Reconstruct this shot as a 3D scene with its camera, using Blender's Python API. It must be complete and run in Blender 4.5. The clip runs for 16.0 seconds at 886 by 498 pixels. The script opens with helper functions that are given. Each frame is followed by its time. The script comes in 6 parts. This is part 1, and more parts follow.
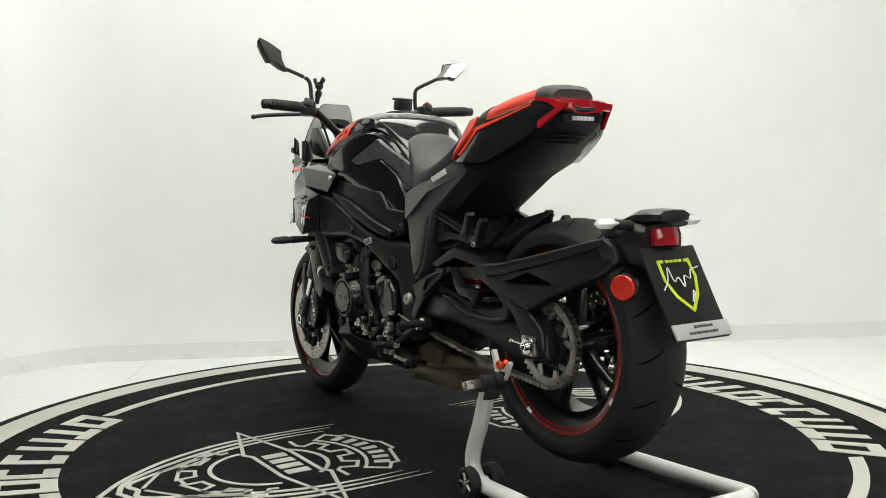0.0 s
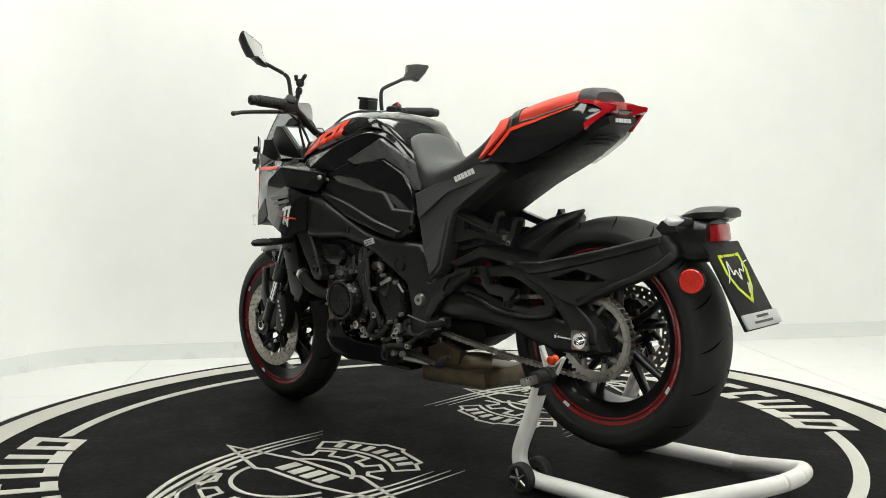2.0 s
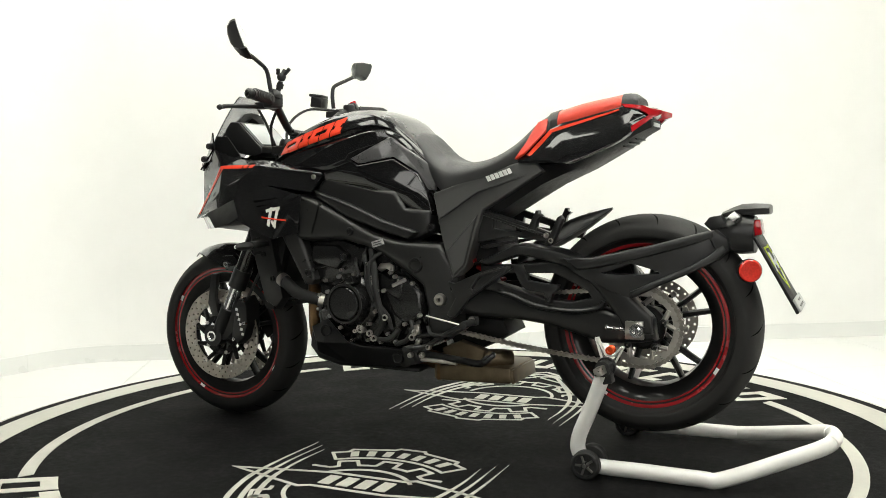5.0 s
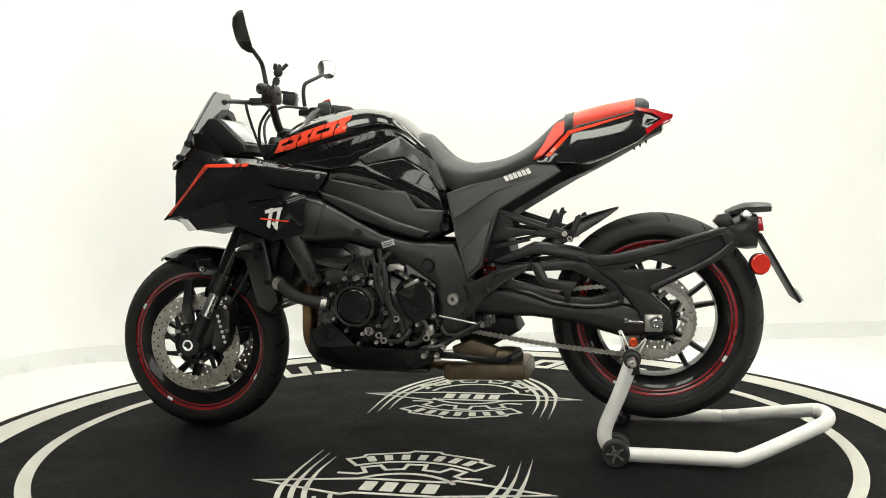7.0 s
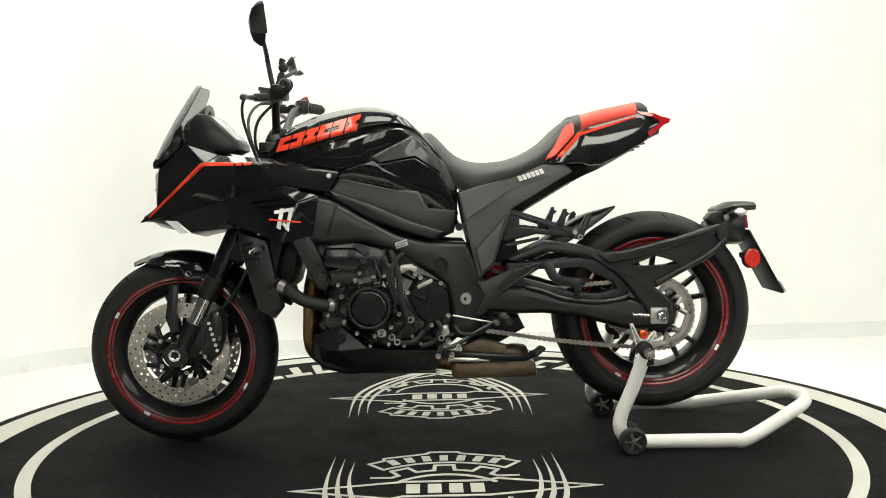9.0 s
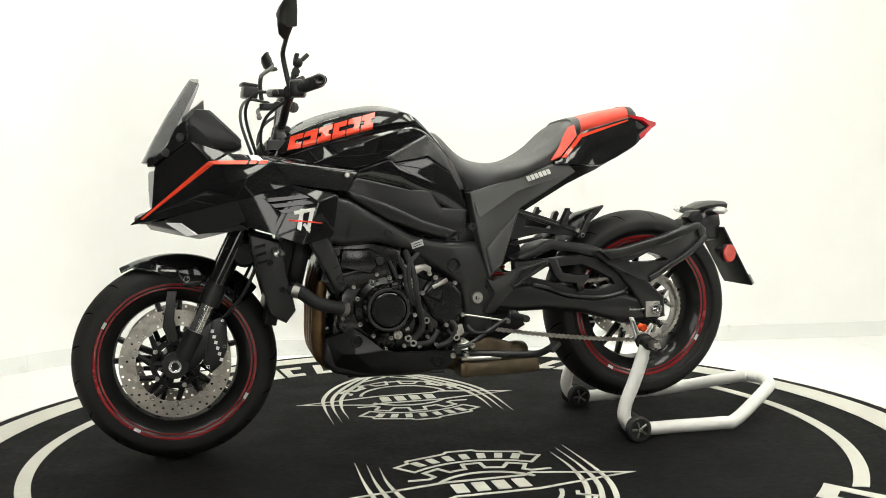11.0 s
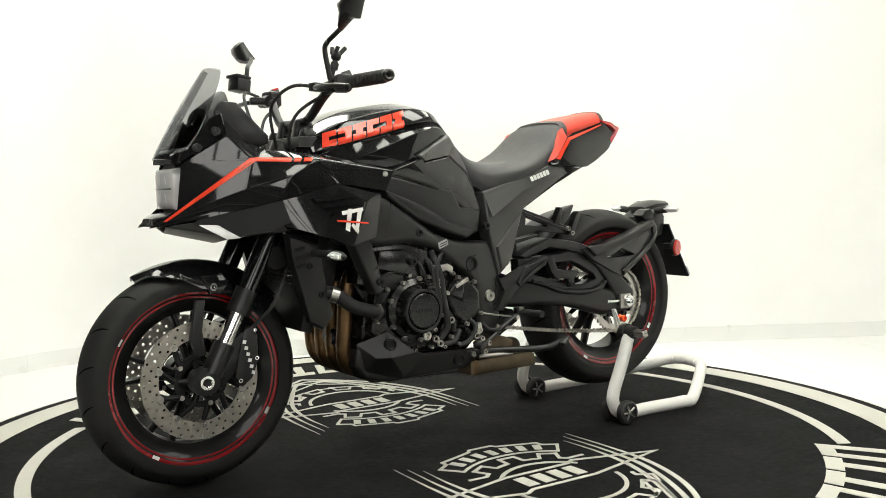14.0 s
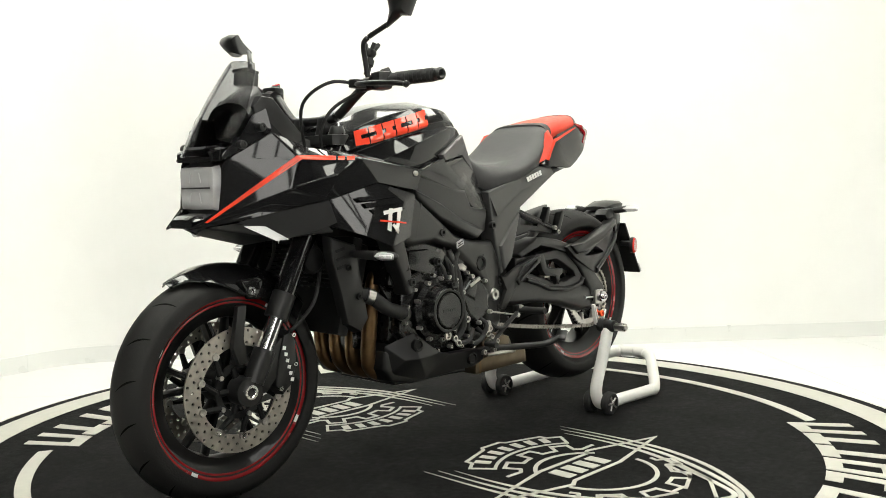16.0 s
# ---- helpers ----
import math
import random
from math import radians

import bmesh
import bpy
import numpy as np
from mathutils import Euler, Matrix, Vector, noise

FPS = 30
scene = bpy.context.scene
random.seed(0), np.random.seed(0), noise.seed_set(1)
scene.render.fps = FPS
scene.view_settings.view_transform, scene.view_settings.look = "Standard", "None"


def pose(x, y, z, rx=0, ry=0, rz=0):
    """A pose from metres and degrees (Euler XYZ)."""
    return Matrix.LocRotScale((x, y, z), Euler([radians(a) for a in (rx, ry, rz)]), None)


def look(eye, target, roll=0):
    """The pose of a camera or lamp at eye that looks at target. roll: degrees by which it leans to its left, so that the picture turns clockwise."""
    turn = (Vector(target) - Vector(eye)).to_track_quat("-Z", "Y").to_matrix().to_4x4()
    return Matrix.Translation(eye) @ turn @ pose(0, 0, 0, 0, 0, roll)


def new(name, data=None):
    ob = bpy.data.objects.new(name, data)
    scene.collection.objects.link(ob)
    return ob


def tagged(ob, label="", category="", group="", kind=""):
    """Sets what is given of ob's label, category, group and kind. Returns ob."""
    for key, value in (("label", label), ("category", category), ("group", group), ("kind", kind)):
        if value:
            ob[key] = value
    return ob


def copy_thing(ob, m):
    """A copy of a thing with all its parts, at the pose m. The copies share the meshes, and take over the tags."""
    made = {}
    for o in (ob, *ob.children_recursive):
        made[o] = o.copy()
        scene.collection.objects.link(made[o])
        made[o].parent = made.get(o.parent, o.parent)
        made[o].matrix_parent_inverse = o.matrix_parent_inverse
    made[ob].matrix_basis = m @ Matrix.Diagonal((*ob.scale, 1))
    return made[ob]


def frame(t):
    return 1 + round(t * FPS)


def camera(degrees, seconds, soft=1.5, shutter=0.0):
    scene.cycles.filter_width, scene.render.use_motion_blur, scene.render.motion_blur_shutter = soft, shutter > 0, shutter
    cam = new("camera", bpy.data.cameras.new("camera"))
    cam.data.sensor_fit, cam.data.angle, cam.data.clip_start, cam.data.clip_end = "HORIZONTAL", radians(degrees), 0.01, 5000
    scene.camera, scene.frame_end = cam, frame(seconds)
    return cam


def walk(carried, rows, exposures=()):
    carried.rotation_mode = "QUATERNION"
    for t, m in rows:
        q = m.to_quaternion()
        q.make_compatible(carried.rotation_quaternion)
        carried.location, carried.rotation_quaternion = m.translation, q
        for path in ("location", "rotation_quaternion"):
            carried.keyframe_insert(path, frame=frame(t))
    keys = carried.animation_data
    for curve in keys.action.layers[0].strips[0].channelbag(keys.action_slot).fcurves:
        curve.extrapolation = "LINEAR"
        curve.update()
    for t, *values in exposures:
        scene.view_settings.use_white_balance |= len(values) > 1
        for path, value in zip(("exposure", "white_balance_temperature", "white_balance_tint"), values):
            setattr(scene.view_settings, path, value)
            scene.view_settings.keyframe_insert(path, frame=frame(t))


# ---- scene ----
# The camera stands still before a turntable that carries the motorcycle.
EYE = Vector((0.0, -2.857, 0.773))
PITCH, YAW, ROLL = radians(3.686), radians(0.25), -0.912
AIM = EYE + Vector((math.sin(YAW) * math.cos(PITCH), math.cos(YAW) * math.cos(PITCH), -math.sin(PITCH))) * 3
cam = camera(51.75, 16.0, soft=0.9)
walk(cam, [(0.0, look(EYE, AIM, ROLL)), (16.0, look(EYE, AIM, ROLL))], exposures=[(0.0, -0.44, 6310, 10), (1.5, -0.37, 6320, 10), (3.5, -0.19, 6440, 10), (7.0, -0.07, 6540, 10), (16.0, -0.07, 6540, 10)])


def theta(t):
    """Turn of the turntable in degrees; zero at 7 s."""
    u = t - 7.0
    return 6.557 * u + 0.0038 * u * u - 0.00095 * u ** 3


HEADING = 167.7
FLOOR_Z = -0.05

# ---- world and exposure ----
world = bpy.data.worlds.new("world")
scene.world = world
world.use_nodes = True
sky = world.node_tree.nodes.new("ShaderNodeTexSky")
sky.sky_type, sky.sun_disc, sky.sun_elevation, sky.sun_rotation = "NISHITA", False, radians(40), radians(200)
world.node_tree.links.new(sky.outputs[0], world.node_tree.nodes["Background"].inputs[0])
world.node_tree.nodes["Background"].inputs[1].default_value = 0.08
PANEL_GLOW = 10.5


# ---- materials ----
def material(name, color, rough=0.5, metal=0.0, coat=0.0, vary=0.15, scale=30.0, bump=0.0, bump_scale=200.0, glow=0.0,
             transmission=0.0, ior=1.5, alpha=1.0, dust=0.0, per_piece=0.0, spec=0.5):
    """A surface with colour and gloss that vary at two scales, and fine relief."""
    m = bpy.data.materials.new(name)
    m.use_nodes = True
    n, ln = m.node_tree.nodes, m.node_tree.links
    b = n["Principled BSDF"]
    tc = n.new("ShaderNodeTexCoord")
    big, fine = n.new("ShaderNodeTexNoise"), n.new("ShaderNodeTexNoise")
    big.inputs["Scale"].default_value, big.inputs["Detail"].default_value = scale * 0.12, 4
    fine.inputs["Scale"].default_value, fine.inputs["Detail"].default_value = scale, 6
    ln.new(tc.outputs["Object"], big.inputs["Vector"]), ln.new(tc.outputs["Object"], fine.inputs["Vector"])
    both = n.new("ShaderNodeMath")
    both.operation = "ADD"
    ln.new(big.outputs[0], both.inputs[0]), ln.new(fine.outputs[0], both.inputs[1])
    span = n.new("ShaderNodeMapRange")
    span.inputs[1].default_value, span.inputs[2].default_value = 0.7, 1.3
    span.inputs[3].default_value, span.inputs[4].default_value = 1 - vary, 1 + vary
    ln.new(both.outputs[0], span.inputs[0])
    mix = n.new("ShaderNodeVectorMath")
    mix.operation = "SCALE"
    mix.inputs[0].default_value = color
    ln.new(span.outputs[0], mix.inputs["Scale"])
    col = mix.outputs[0]
    if dust:
        dn, ramp, dm = n.new("ShaderNodeTexNoise"), n.new("ShaderNodeMapRange"), n.new("ShaderNodeMix")
        dn.inputs["Scale"].default_value, dn.inputs["Detail"].default_value = 90.0, 3
        ln.new(tc.outputs["Object"], dn.inputs["Vector"])
        ramp.inputs[1].default_value, ramp.inputs[2].default_value, ramp.inputs[4].default_value = 0.70, 0.80, dust
        ln.new(dn.outputs[0], ramp.inputs[0])
        dm.data_type = "RGBA"
        ln.new(ramp.outputs[0], dm.inputs["Factor"]), ln.new(col, dm.inputs["A"])
        dm.inputs["B"].default_value = (0.3, 0.28, 0.25, 1)
        col = dm.outputs["Result"]
    if per_piece:
        info, pm, sc = n.new("ShaderNodeObjectInfo"), n.new("ShaderNodeMapRange"), n.new("ShaderNodeVectorMath")
        pm.inputs[3].default_value, pm.inputs[4].default_value = 1 - per_piece, 1.0
        sc.operation = "SCALE"
        ln.new(info.outputs["Random"], pm.inputs[0]), ln.new(col, sc.inputs[0]), ln.new(pm.outputs[0], sc.inputs["Scale"])
        col = sc.outputs[0]
    ln.new(col, b.inputs["Base Color"])
    rr = n.new("ShaderNodeMapRange")
    rr.inputs[1].default_value, rr.inputs[2].default_value = 0.7, 1.3
    rr.inputs[3].default_value, rr.inputs[4].default_value = max(rough * 0.85, 0.01), min(rough * 1.15, 1)
    ln.new(both.outputs[0], rr.inputs[0]), ln.new(rr.outputs[0], b.inputs["Roughness"])
    b.inputs["Metallic"].default_value = metal
    b.inputs["Coat Weight"].default_value, b.inputs["Coat Roughness"].default_value = coat, 0.04
    b.inputs["Transmission Weight"].default_value, b.inputs["IOR"].default_value = transmission, ior
    b.inputs["Alpha"].default_value = alpha
    b.inputs["Specular IOR Level"].default_value = spec
    if glow:
        b.inputs["Emission Color"].default_value, b.inputs["Emission Strength"].default_value = (*color, 1), glow
    if bump:
        bn, bp = n.new("ShaderNodeTexNoise"), n.new("ShaderNodeBump")
        bn.inputs["Scale"].default_value, bn.inputs["Detail"].default_value = bump_scale, 3
        bp.inputs["Strength"].default_value, bp.inputs["Distance"].default_value = bump, 0.001
        ln.new(tc.outputs["Object"], bn.inputs["Vector"])
        ln.new(bn.outputs[0], bp.inputs["Height"]), ln.new(bp.outputs[0], b.inputs["Normal"])
    return m


WALL = material("white wall paint", (0.86, 0.86, 0.845), 0.6, vary=0.02, scale=6, bump=0.15, bump_scale=60)
BASE = material("white skirting tile", (0.77, 0.775, 0.76), 0.3, vary=0.02, scale=8)
TILE = material("white porcelain tile", (0.78, 0.78, 0.765), 0.45, vary=0.02, scale=8, per_piece=0.04)
GROUT = material("pale grout", (0.74, 0.74, 0.72), 0.9, scale=60)
RIM_EDGE = material("scuffed grey turntable rim", (0.55, 0.54, 0.5), 0.5, vary=0.35, scale=40)
MAT = material("black printed mat", (0.0058, 0.0058, 0.006), 0.75, vary=0.25, scale=50, bump=0.4, bump_scale=500, dust=0.10, spec=0.06)
PRINT = material("off-white mat print", (0.50, 0.49, 0.44), 0.6, vary=0.07, scale=40, bump=0.3, bump_scale=400)
GLOSS = material("gloss black paint", (0.006, 0.006, 0.0065), 0.30, coat=1.0, vary=0.1, scale=20, spec=0.06)
SATIN = material("satin black plastic", (0.0075, 0.0075, 0.0077), 0.33, vary=0.05, scale=40, bump=0.08, bump_scale=900, spec=0.5)
MATTE = material("matte black plastic", (0.0065, 0.0065, 0.0067), 0.5, vary=0.1, scale=40, bump=0.3, bump_scale=700, spec=0.25)
FRAME = material("dark grey painted aluminium", (0.025, 0.025, 0.0246), 0.31, metal=0.4, vary=0.04, scale=35, bump=0.05, bump_scale=900)
PANEL = material("anthracite satin panel", (0.085, 0.085, 0.084), 0.34, metal=0.4, vary=0.03, scale=25)
ENGINE = material("black engine casting", (0.0065, 0.0065, 0.0067), 0.26, metal=0.2, vary=0.12, scale=45, bump=0.06, bump_scale=500, spec=0.5, coat=0.25)
RUBBER = material("tyre rubber", (0.0125, 0.0122, 0.0118), 0.6, vary=0.3, scale=25, bump=0.4, bump_scale=250, dust=0.08, spec=0.3)
GROOVE_SHADE = material("painted groove shade", (0.003, 0.003, 0.003), 0.9, vary=0.1, spec=0.05)
GRIP = material("black rubber grip", (0.011, 0.011, 0.011), 0.65, vary=0.2, scale=60, bump=0.5, bump_scale=500)
WHEEL = material("gloss black wheel", (0.007, 0.007, 0.007), 0.34, coat=0.35, vary=0.15, scale=30, spec=0.2)
RED = material("red wheel stripe", (0.24, 0.008, 0.011), 0.25, coat=0.8, vary=0.12, scale=25)
ORANGE = material("orange-red decal", (0.80, 0.055, 0.022), 0.4, spec=0.1, coat=0.8, vary=0.04, scale=30)
SEAT = material("black seat vinyl", (0.028, 0.028, 0.029), 0.45, vary=0.15, scale=40, bump=0.5, bump_scale=900)
RED_SEAT = material("orange-red seat vinyl", (0.72, 0.055, 0.028), 0.42, vary=0.08, scale=40, bump=0.5, bump_scale=900)
STEEL = material("brushed steel", (0.50, 0.48, 0.45), 0.3, metal=1.0, vary=0.15, scale=60)
CHROME = material("chrome", (0.8, 0.8, 0.8), 0.12, metal=1.0, vary=0.05, scale=30)
DISC = material("brake disc steel", (0.47, 0.44, 0.39), 0.42, metal=1.0, vary=0.2, scale=50)
BRONZE = material("heat-tinted exhaust pipe", (0.20, 0.12, 0.06), 0.34, metal=0.9, vary=0.45, scale=22)
MUFFLER = material("stained brown muffler", (0.14, 0.108, 0.070), 0.45, metal=0.8, vary=0.35, scale=25)
CHAIN = material("oiled chain steel", (0.34, 0.32, 0.29), 0.35, metal=1.0, vary=0.25, scale=120)
WHITE = material("white powder coat", (0.78, 0.77, 0.74), 0.35, coat=0.2, vary=0.04, scale=30)
WHITE_PRINT = material("white decal", (0.75, 0.75, 0.73), 0.4, vary=0.03)
SILVER = material("silver decal", (0.48, 0.48, 0.48), 0.4, vary=0.05)
YELLOW = material("acid yellow decal", (0.62, 0.72, 0.02), 0.45, vary=0.04)
RED_LENS = material("red lamp lens", (0.40, 0.008, 0.012), 0.12, coat=0.6, vary=0.06, scale=50)
REFLECTOR = material("red reflector", (0.60, 0.03, 0.018), 0.2, coat=0.5, vary=0.25, scale=220)
CLEAR = material("clear lens", (0.92, 0.92, 0.92), 0.06, transmission=0.52, ior=1.45, vary=0.0)
LAMP_IN = material("lamp reflector", (0.88, 0.88, 0.88), 0.3, metal=0.2, vary=0.1, scale=60)
SMOKE = material("smoked screen", (0.40, 0.40, 0.41), 0.05, transmission=1.0, ior=1.12, vary=0.0)
MIRROR = material("mirror glass", (0.92, 0.92, 0.92), 0.02, metal=1.0, vary=0.0)
GREY_TRIM = material("carbon look knee pad", (0.055, 0.055, 0.056), 0.3, coat=0.6, vary=0.3, scale=300)
SCREEN = material("display glass", (0.42, 0.44, 0.44), 0.15, vary=0.05)
ANODISED = material("orange anodised metal", (0.75, 0.09, 0.02), 0.3, metal=0.7, vary=0.05)
SPRING = material("red spring paint", (0.45, 0.02, 0.025), 0.35, vary=0.1)
DARK = material("dark unlit-side wall", (0.05, 0.05, 0.05), 0.8, vary=0.1, scale=6)
DARK_FLOOR = material("added dark floor", (0.035, 0.035, 0.036), 0.95, vary=0.25, scale=80, bump=0.5, bump_scale=600)
CEIL = material("dark ceiling", (0.10, 0.10, 0.10), 0.8, vary=0.02, scale=5)
DAYLIGHT = material("daylit frosted glass", (1.0, 0.985, 0.94), 0.4, glow=4.0, vary=0.0)
GLOW = material("led diffuser", (0.985, 0.99, 0.89), 0.5, glow=PANEL_GLOW, vary=0.0)


# ---- mesh helpers ----
def part(name, bm, mat, parent, label="", sharp=35.0):
    """Links a bmesh as one mesh object under a thing or a part."""
    bmesh.ops.recalc_face_normals(bm, faces=bm.faces)
    me = bpy.data.meshes.new(name)
    bm.to_mesh(me)
    bm.free()
    for p in me.polygons:
        p.use_smooth = True
    me.set_sharp_from_angle(angle=radians(sharp))
    me.materials.append(mat)
    ob = new(name, me)
    if parent is not None:
        ob.parent = parent
    return tagged(ob, label)


def mirrored(bm):
    """A copy of a bmesh on the other side of the middle plane."""
    c = bm.copy()
    for v in c.verts:
        v.co.y = -v.co.y
    bmesh.ops.reverse_faces(c, faces=c.faces)
    return c


def pair(name, bm, mat, parent, label=""):
    c = mirrored(bm)
    return part(name, bm, mat, parent, label), part(name, c, mat, parent, label)


def loft(bm, rings, caps=True, closed=True):
    vs = [[bm.verts.new(p) for p in r] for r in rings]
    n = len(rings[0])
    for a, b in zip(vs, vs[1:]):
        for i in range(n if closed else n - 1):
            j = (i + 1) % n
            bm.faces.new((a[i], a[j], b[j], b[i]))
    if caps and closed:
        bm.faces.new(vs[0])
        bm.faces.new(vs[-1])
    return bm


def spline(pts, n):
    """n steps a span through the points, gliding."""
    p = [Vector(q) for q in pts]
    p = [p[0] * 2 - p[1]] + p + [p[-1] * 2 - p[-2]]
    out = []
    for i in range(1, len(p) - 2):
        a, b, c, d = p[i - 1:i + 3]
        for k in range(n):
            t = k / n
            out.append(0.5 * ((2 * b) + (c - a) * t + (2 * a - 5 * b + 4 * c - d) * t * t + (3 * b - a - 3 * c + d) * t ** 3))
    return out + [p[-2]]


def body(secs, nx=4, ny=4, caps=True):
    """A mirror-even skin over half sections: (x, [(y, z), ...]) from the top middle down."""
    cols = []
    for x, half in secs:
        cols.append([Vector((x, q.x, q.y)) for q in spline([(y, z, 0) for y, z in half], ny)])
    long = [spline([c[i] for c in cols], nx) for i in range(len(cols[0]))]
    rings = []
    for k in range(len(long[0])):
        left = [l[k] for l in long]
        right = [Vector((q.x, -q.y, q.z)) for q in reversed(left) if q.y > 1e-4]
        left = [Vector((q.x, max(q.y, 0.0), q.z)) for q in left]
        rings.append(left + right)
    return loft(bmesh.new(), rings, caps)


def crisp(bm, angle=14.0, width=0.0025):
    """Rounds the creases of a skin by a narrow bevel."""
    bmesh.ops.recalc_face_normals(bm, faces=bm.faces)
    es = [e for e in bm.edges if len(e.link_faces) == 2 and e.calc_face_angle(0.0) > radians(angle)]
    bmesh.ops.bevel(bm, geom=es, offset=width, segments=2, profile=0.5, affect="EDGES", clamp_overlap=True)
    return bm


def tube(path, r, segs=12, n=5, bm=None, r2=None):
    bm = bm or bmesh.new()
    p = spline(path, n) if n > 1 else [Vector(q) for q in path]
    rings = []
    for i, q in enumerate(p):
        d = (p[min(i + 1, len(p) - 1)] - p[max(i - 1, 0)]).normalized()
        side = d.cross(Vector((0, 1, 0)) if abs(d.y) < 0.9 else Vector((0, 0, 1))).normalized()
        up = side.cross(d)
        rad = r if r2 is None else r + (r2 - r) * i / (len(p) - 1)
        rings.append([q + (side * math.cos(a) + up * math.sin(a)) * rad for a in np.linspace(0, 2 * math.pi, segs, endpoint=False)])
    return loft(bm, rings)


def cyl(a, b, r, segs=16, bm=None, r2=None):
    return tube([a, b], r, segs, 1, bm, r2)


def box(c, s, rot=(0, 0, 0), bm=None, bevel=0.0):
    bm = bm or bmesh.new()
    m = Matrix.LocRotScale(c, Euler([radians(a) for a in rot]), None) @ Matrix.Diagonal((*s, 1))
    vs = bmesh.ops.create_cube(bm, size=1.0, matrix=m)["verts"]
    if bevel:
        es = list({e for v in vs for e in v.link_edges})
        bmesh.ops.bevel(bm, geom=es, offset=bevel, segments=2, profile=0.5, affect="EDGES")
    return bm


def plate(poly, y0, y1, bm=None, bevel=0.004, inset=0.0, segs=2, clamp=False):
    """A slab with the outline poly in x and z, from y0 to y1; inset draws the outer face in."""
    bm = bm or bmesh.new()
    cx, cz = sum(p[0] for p in poly) / len(poly), sum(p[1] for p in poly) / len(poly)
    a = [bm.verts.new((x, y0, z)) for x, z in poly]
    b = [bm.verts.new((x + (cx - x) * inset, y1, z + (cz - z) * inset)) for x, z in poly]
    n = len(poly)
    fs = [bm.faces.new(a), bm.faces.new(b)] + [bm.faces.new((a[i], a[(i + 1) % n], b[(i + 1) % n], b[i])) for i in range(n)]
    bmesh.ops.recalc_face_normals(bm, faces=fs)
    if bevel:
        es = list({e for v in b for e in v.link_edges if e.other_vert(v) in b})
        bmesh.ops.bevel(bm, geom=es, offset=bevel, segments=segs, profile=0.5, affect="EDGES", clamp_overlap=clamp)
    return bm


def frame_plate(outer, inner, y0, y1, bm=None, bevel=0.004):
    """A slab with an opening; both outlines have as many corners."""
    bm = bm or bmesh.new()
    n = len(outer)
    rows = [[bm.verts.new((x, y, z)) for x, z in poly] for poly, y in ((outer, y0), (outer, y1), (inner, y1), (inner, y0))]
    for k in range(4):
        a, b = rows[k], rows[(k + 1) % 4]
        for i in range(n):
            bm.faces.new((a[i], a[(i + 1) % n], b[(i + 1) % n], b[i]))
    es = [e for e in bm.edges if all(v in rows[1] or v in rows[2] for v in e.verts) and (all(v in rows[1] for v in e.verts) or all(v in rows[2] for v in e.verts))]
    bmesh.ops.bevel(bm, geom=es, offset=bevel, segments=3, profile=0.5, affect="EDGES", clamp_overlap=True)
    return bm


def lathe(profile, c, segs=64, bm=None, start=0.0, end=360.0, closed_profile=True):
    """Turns a profile of (radius, y) about the lateral axis through c."""
    bm = bm or bmesh.new()
    full = end - start >= 360
    ang = np.radians(np.linspace(start, end, segs, endpoint=not full))
    rings = [[Vector((c[0] + r * math.cos(a), c[1] + y, c[2] + r * math.sin(a))) for r, y in profile] for a in ang]
    if full:
        rings.append(rings[0])
    loft(bm, rings, caps=not full, closed=closed_profile)
    if full:
        bmesh.ops.remove_doubles(bm, verts=bm.verts, dist=1e-6)
    return bm


def shell(verts, faces, thick=0.006, bevel=0.005):
    """A panel of facets with thickness to its inside."""
    bm = bmesh.new()
    vs = [bm.verts.new(v) for v in verts]
    for f in faces:
        bm.faces.new([vs[i] for i in f])
    bmesh.ops.delete(bm, geom=[v for v in bm.verts if not v.link_faces], context="VERTS")
    bmesh.ops.recalc_face_normals(bm, faces=bm.faces)
    if sum(f.normal.y * f.calc_area() for f in bm.faces) < 0:
        bmesh.ops.reverse_faces(bm, faces=bm.faces)
    inside = [e for e in bm.edges if len(e.link_faces) == 2]
    if bevel:
        bmesh.ops.bevel(bm, geom=inside, offset=bevel, segments=3, profile=0.5, affect="EDGES")
    bm.normal_update()
    rim = [e for e in bm.edges if len(e.link_faces) == 1]
    faces, inner = bm.faces[:], {}
    for v in bm.verts[:]:
        inner[v] = bm.verts.new(v.co - v.normal * thick)
    for f in faces:
        bm.faces.new([inner[v] for v in reversed(f.verts)])
    for e in rim:
        a, b = e.verts
        bm.faces.new((a, b, inner[b], inner[a]))
    return bm


def thing(name, label, category, group="", at=None):
    ob = new(name)
    ob.empty_display_size = 0.1
    if at is not None:
        ob.matrix_basis = at
    return tagged(ob, label, category, group)


def bolts(parent, spots, r=0.007, depth=0.008, mat=None, name="bolt"):
    """Hexagon-socket bolts that face sideways at (x, y, z)."""
    for x, y, z in spots:
        s = 1 if y > 0 else -1
        bm = lathe([(0, 0), (r * 0.5, 0), (r * 0.5, s * depth * 0.5), (r * 0.55, s * depth), (r * 0.9, s * depth), (r, s * depth * 0.6), (r, -s * 0.004)], (x, y, z), 12, closed_profile=False)
        part(name, bm, mat or CHROME, parent)


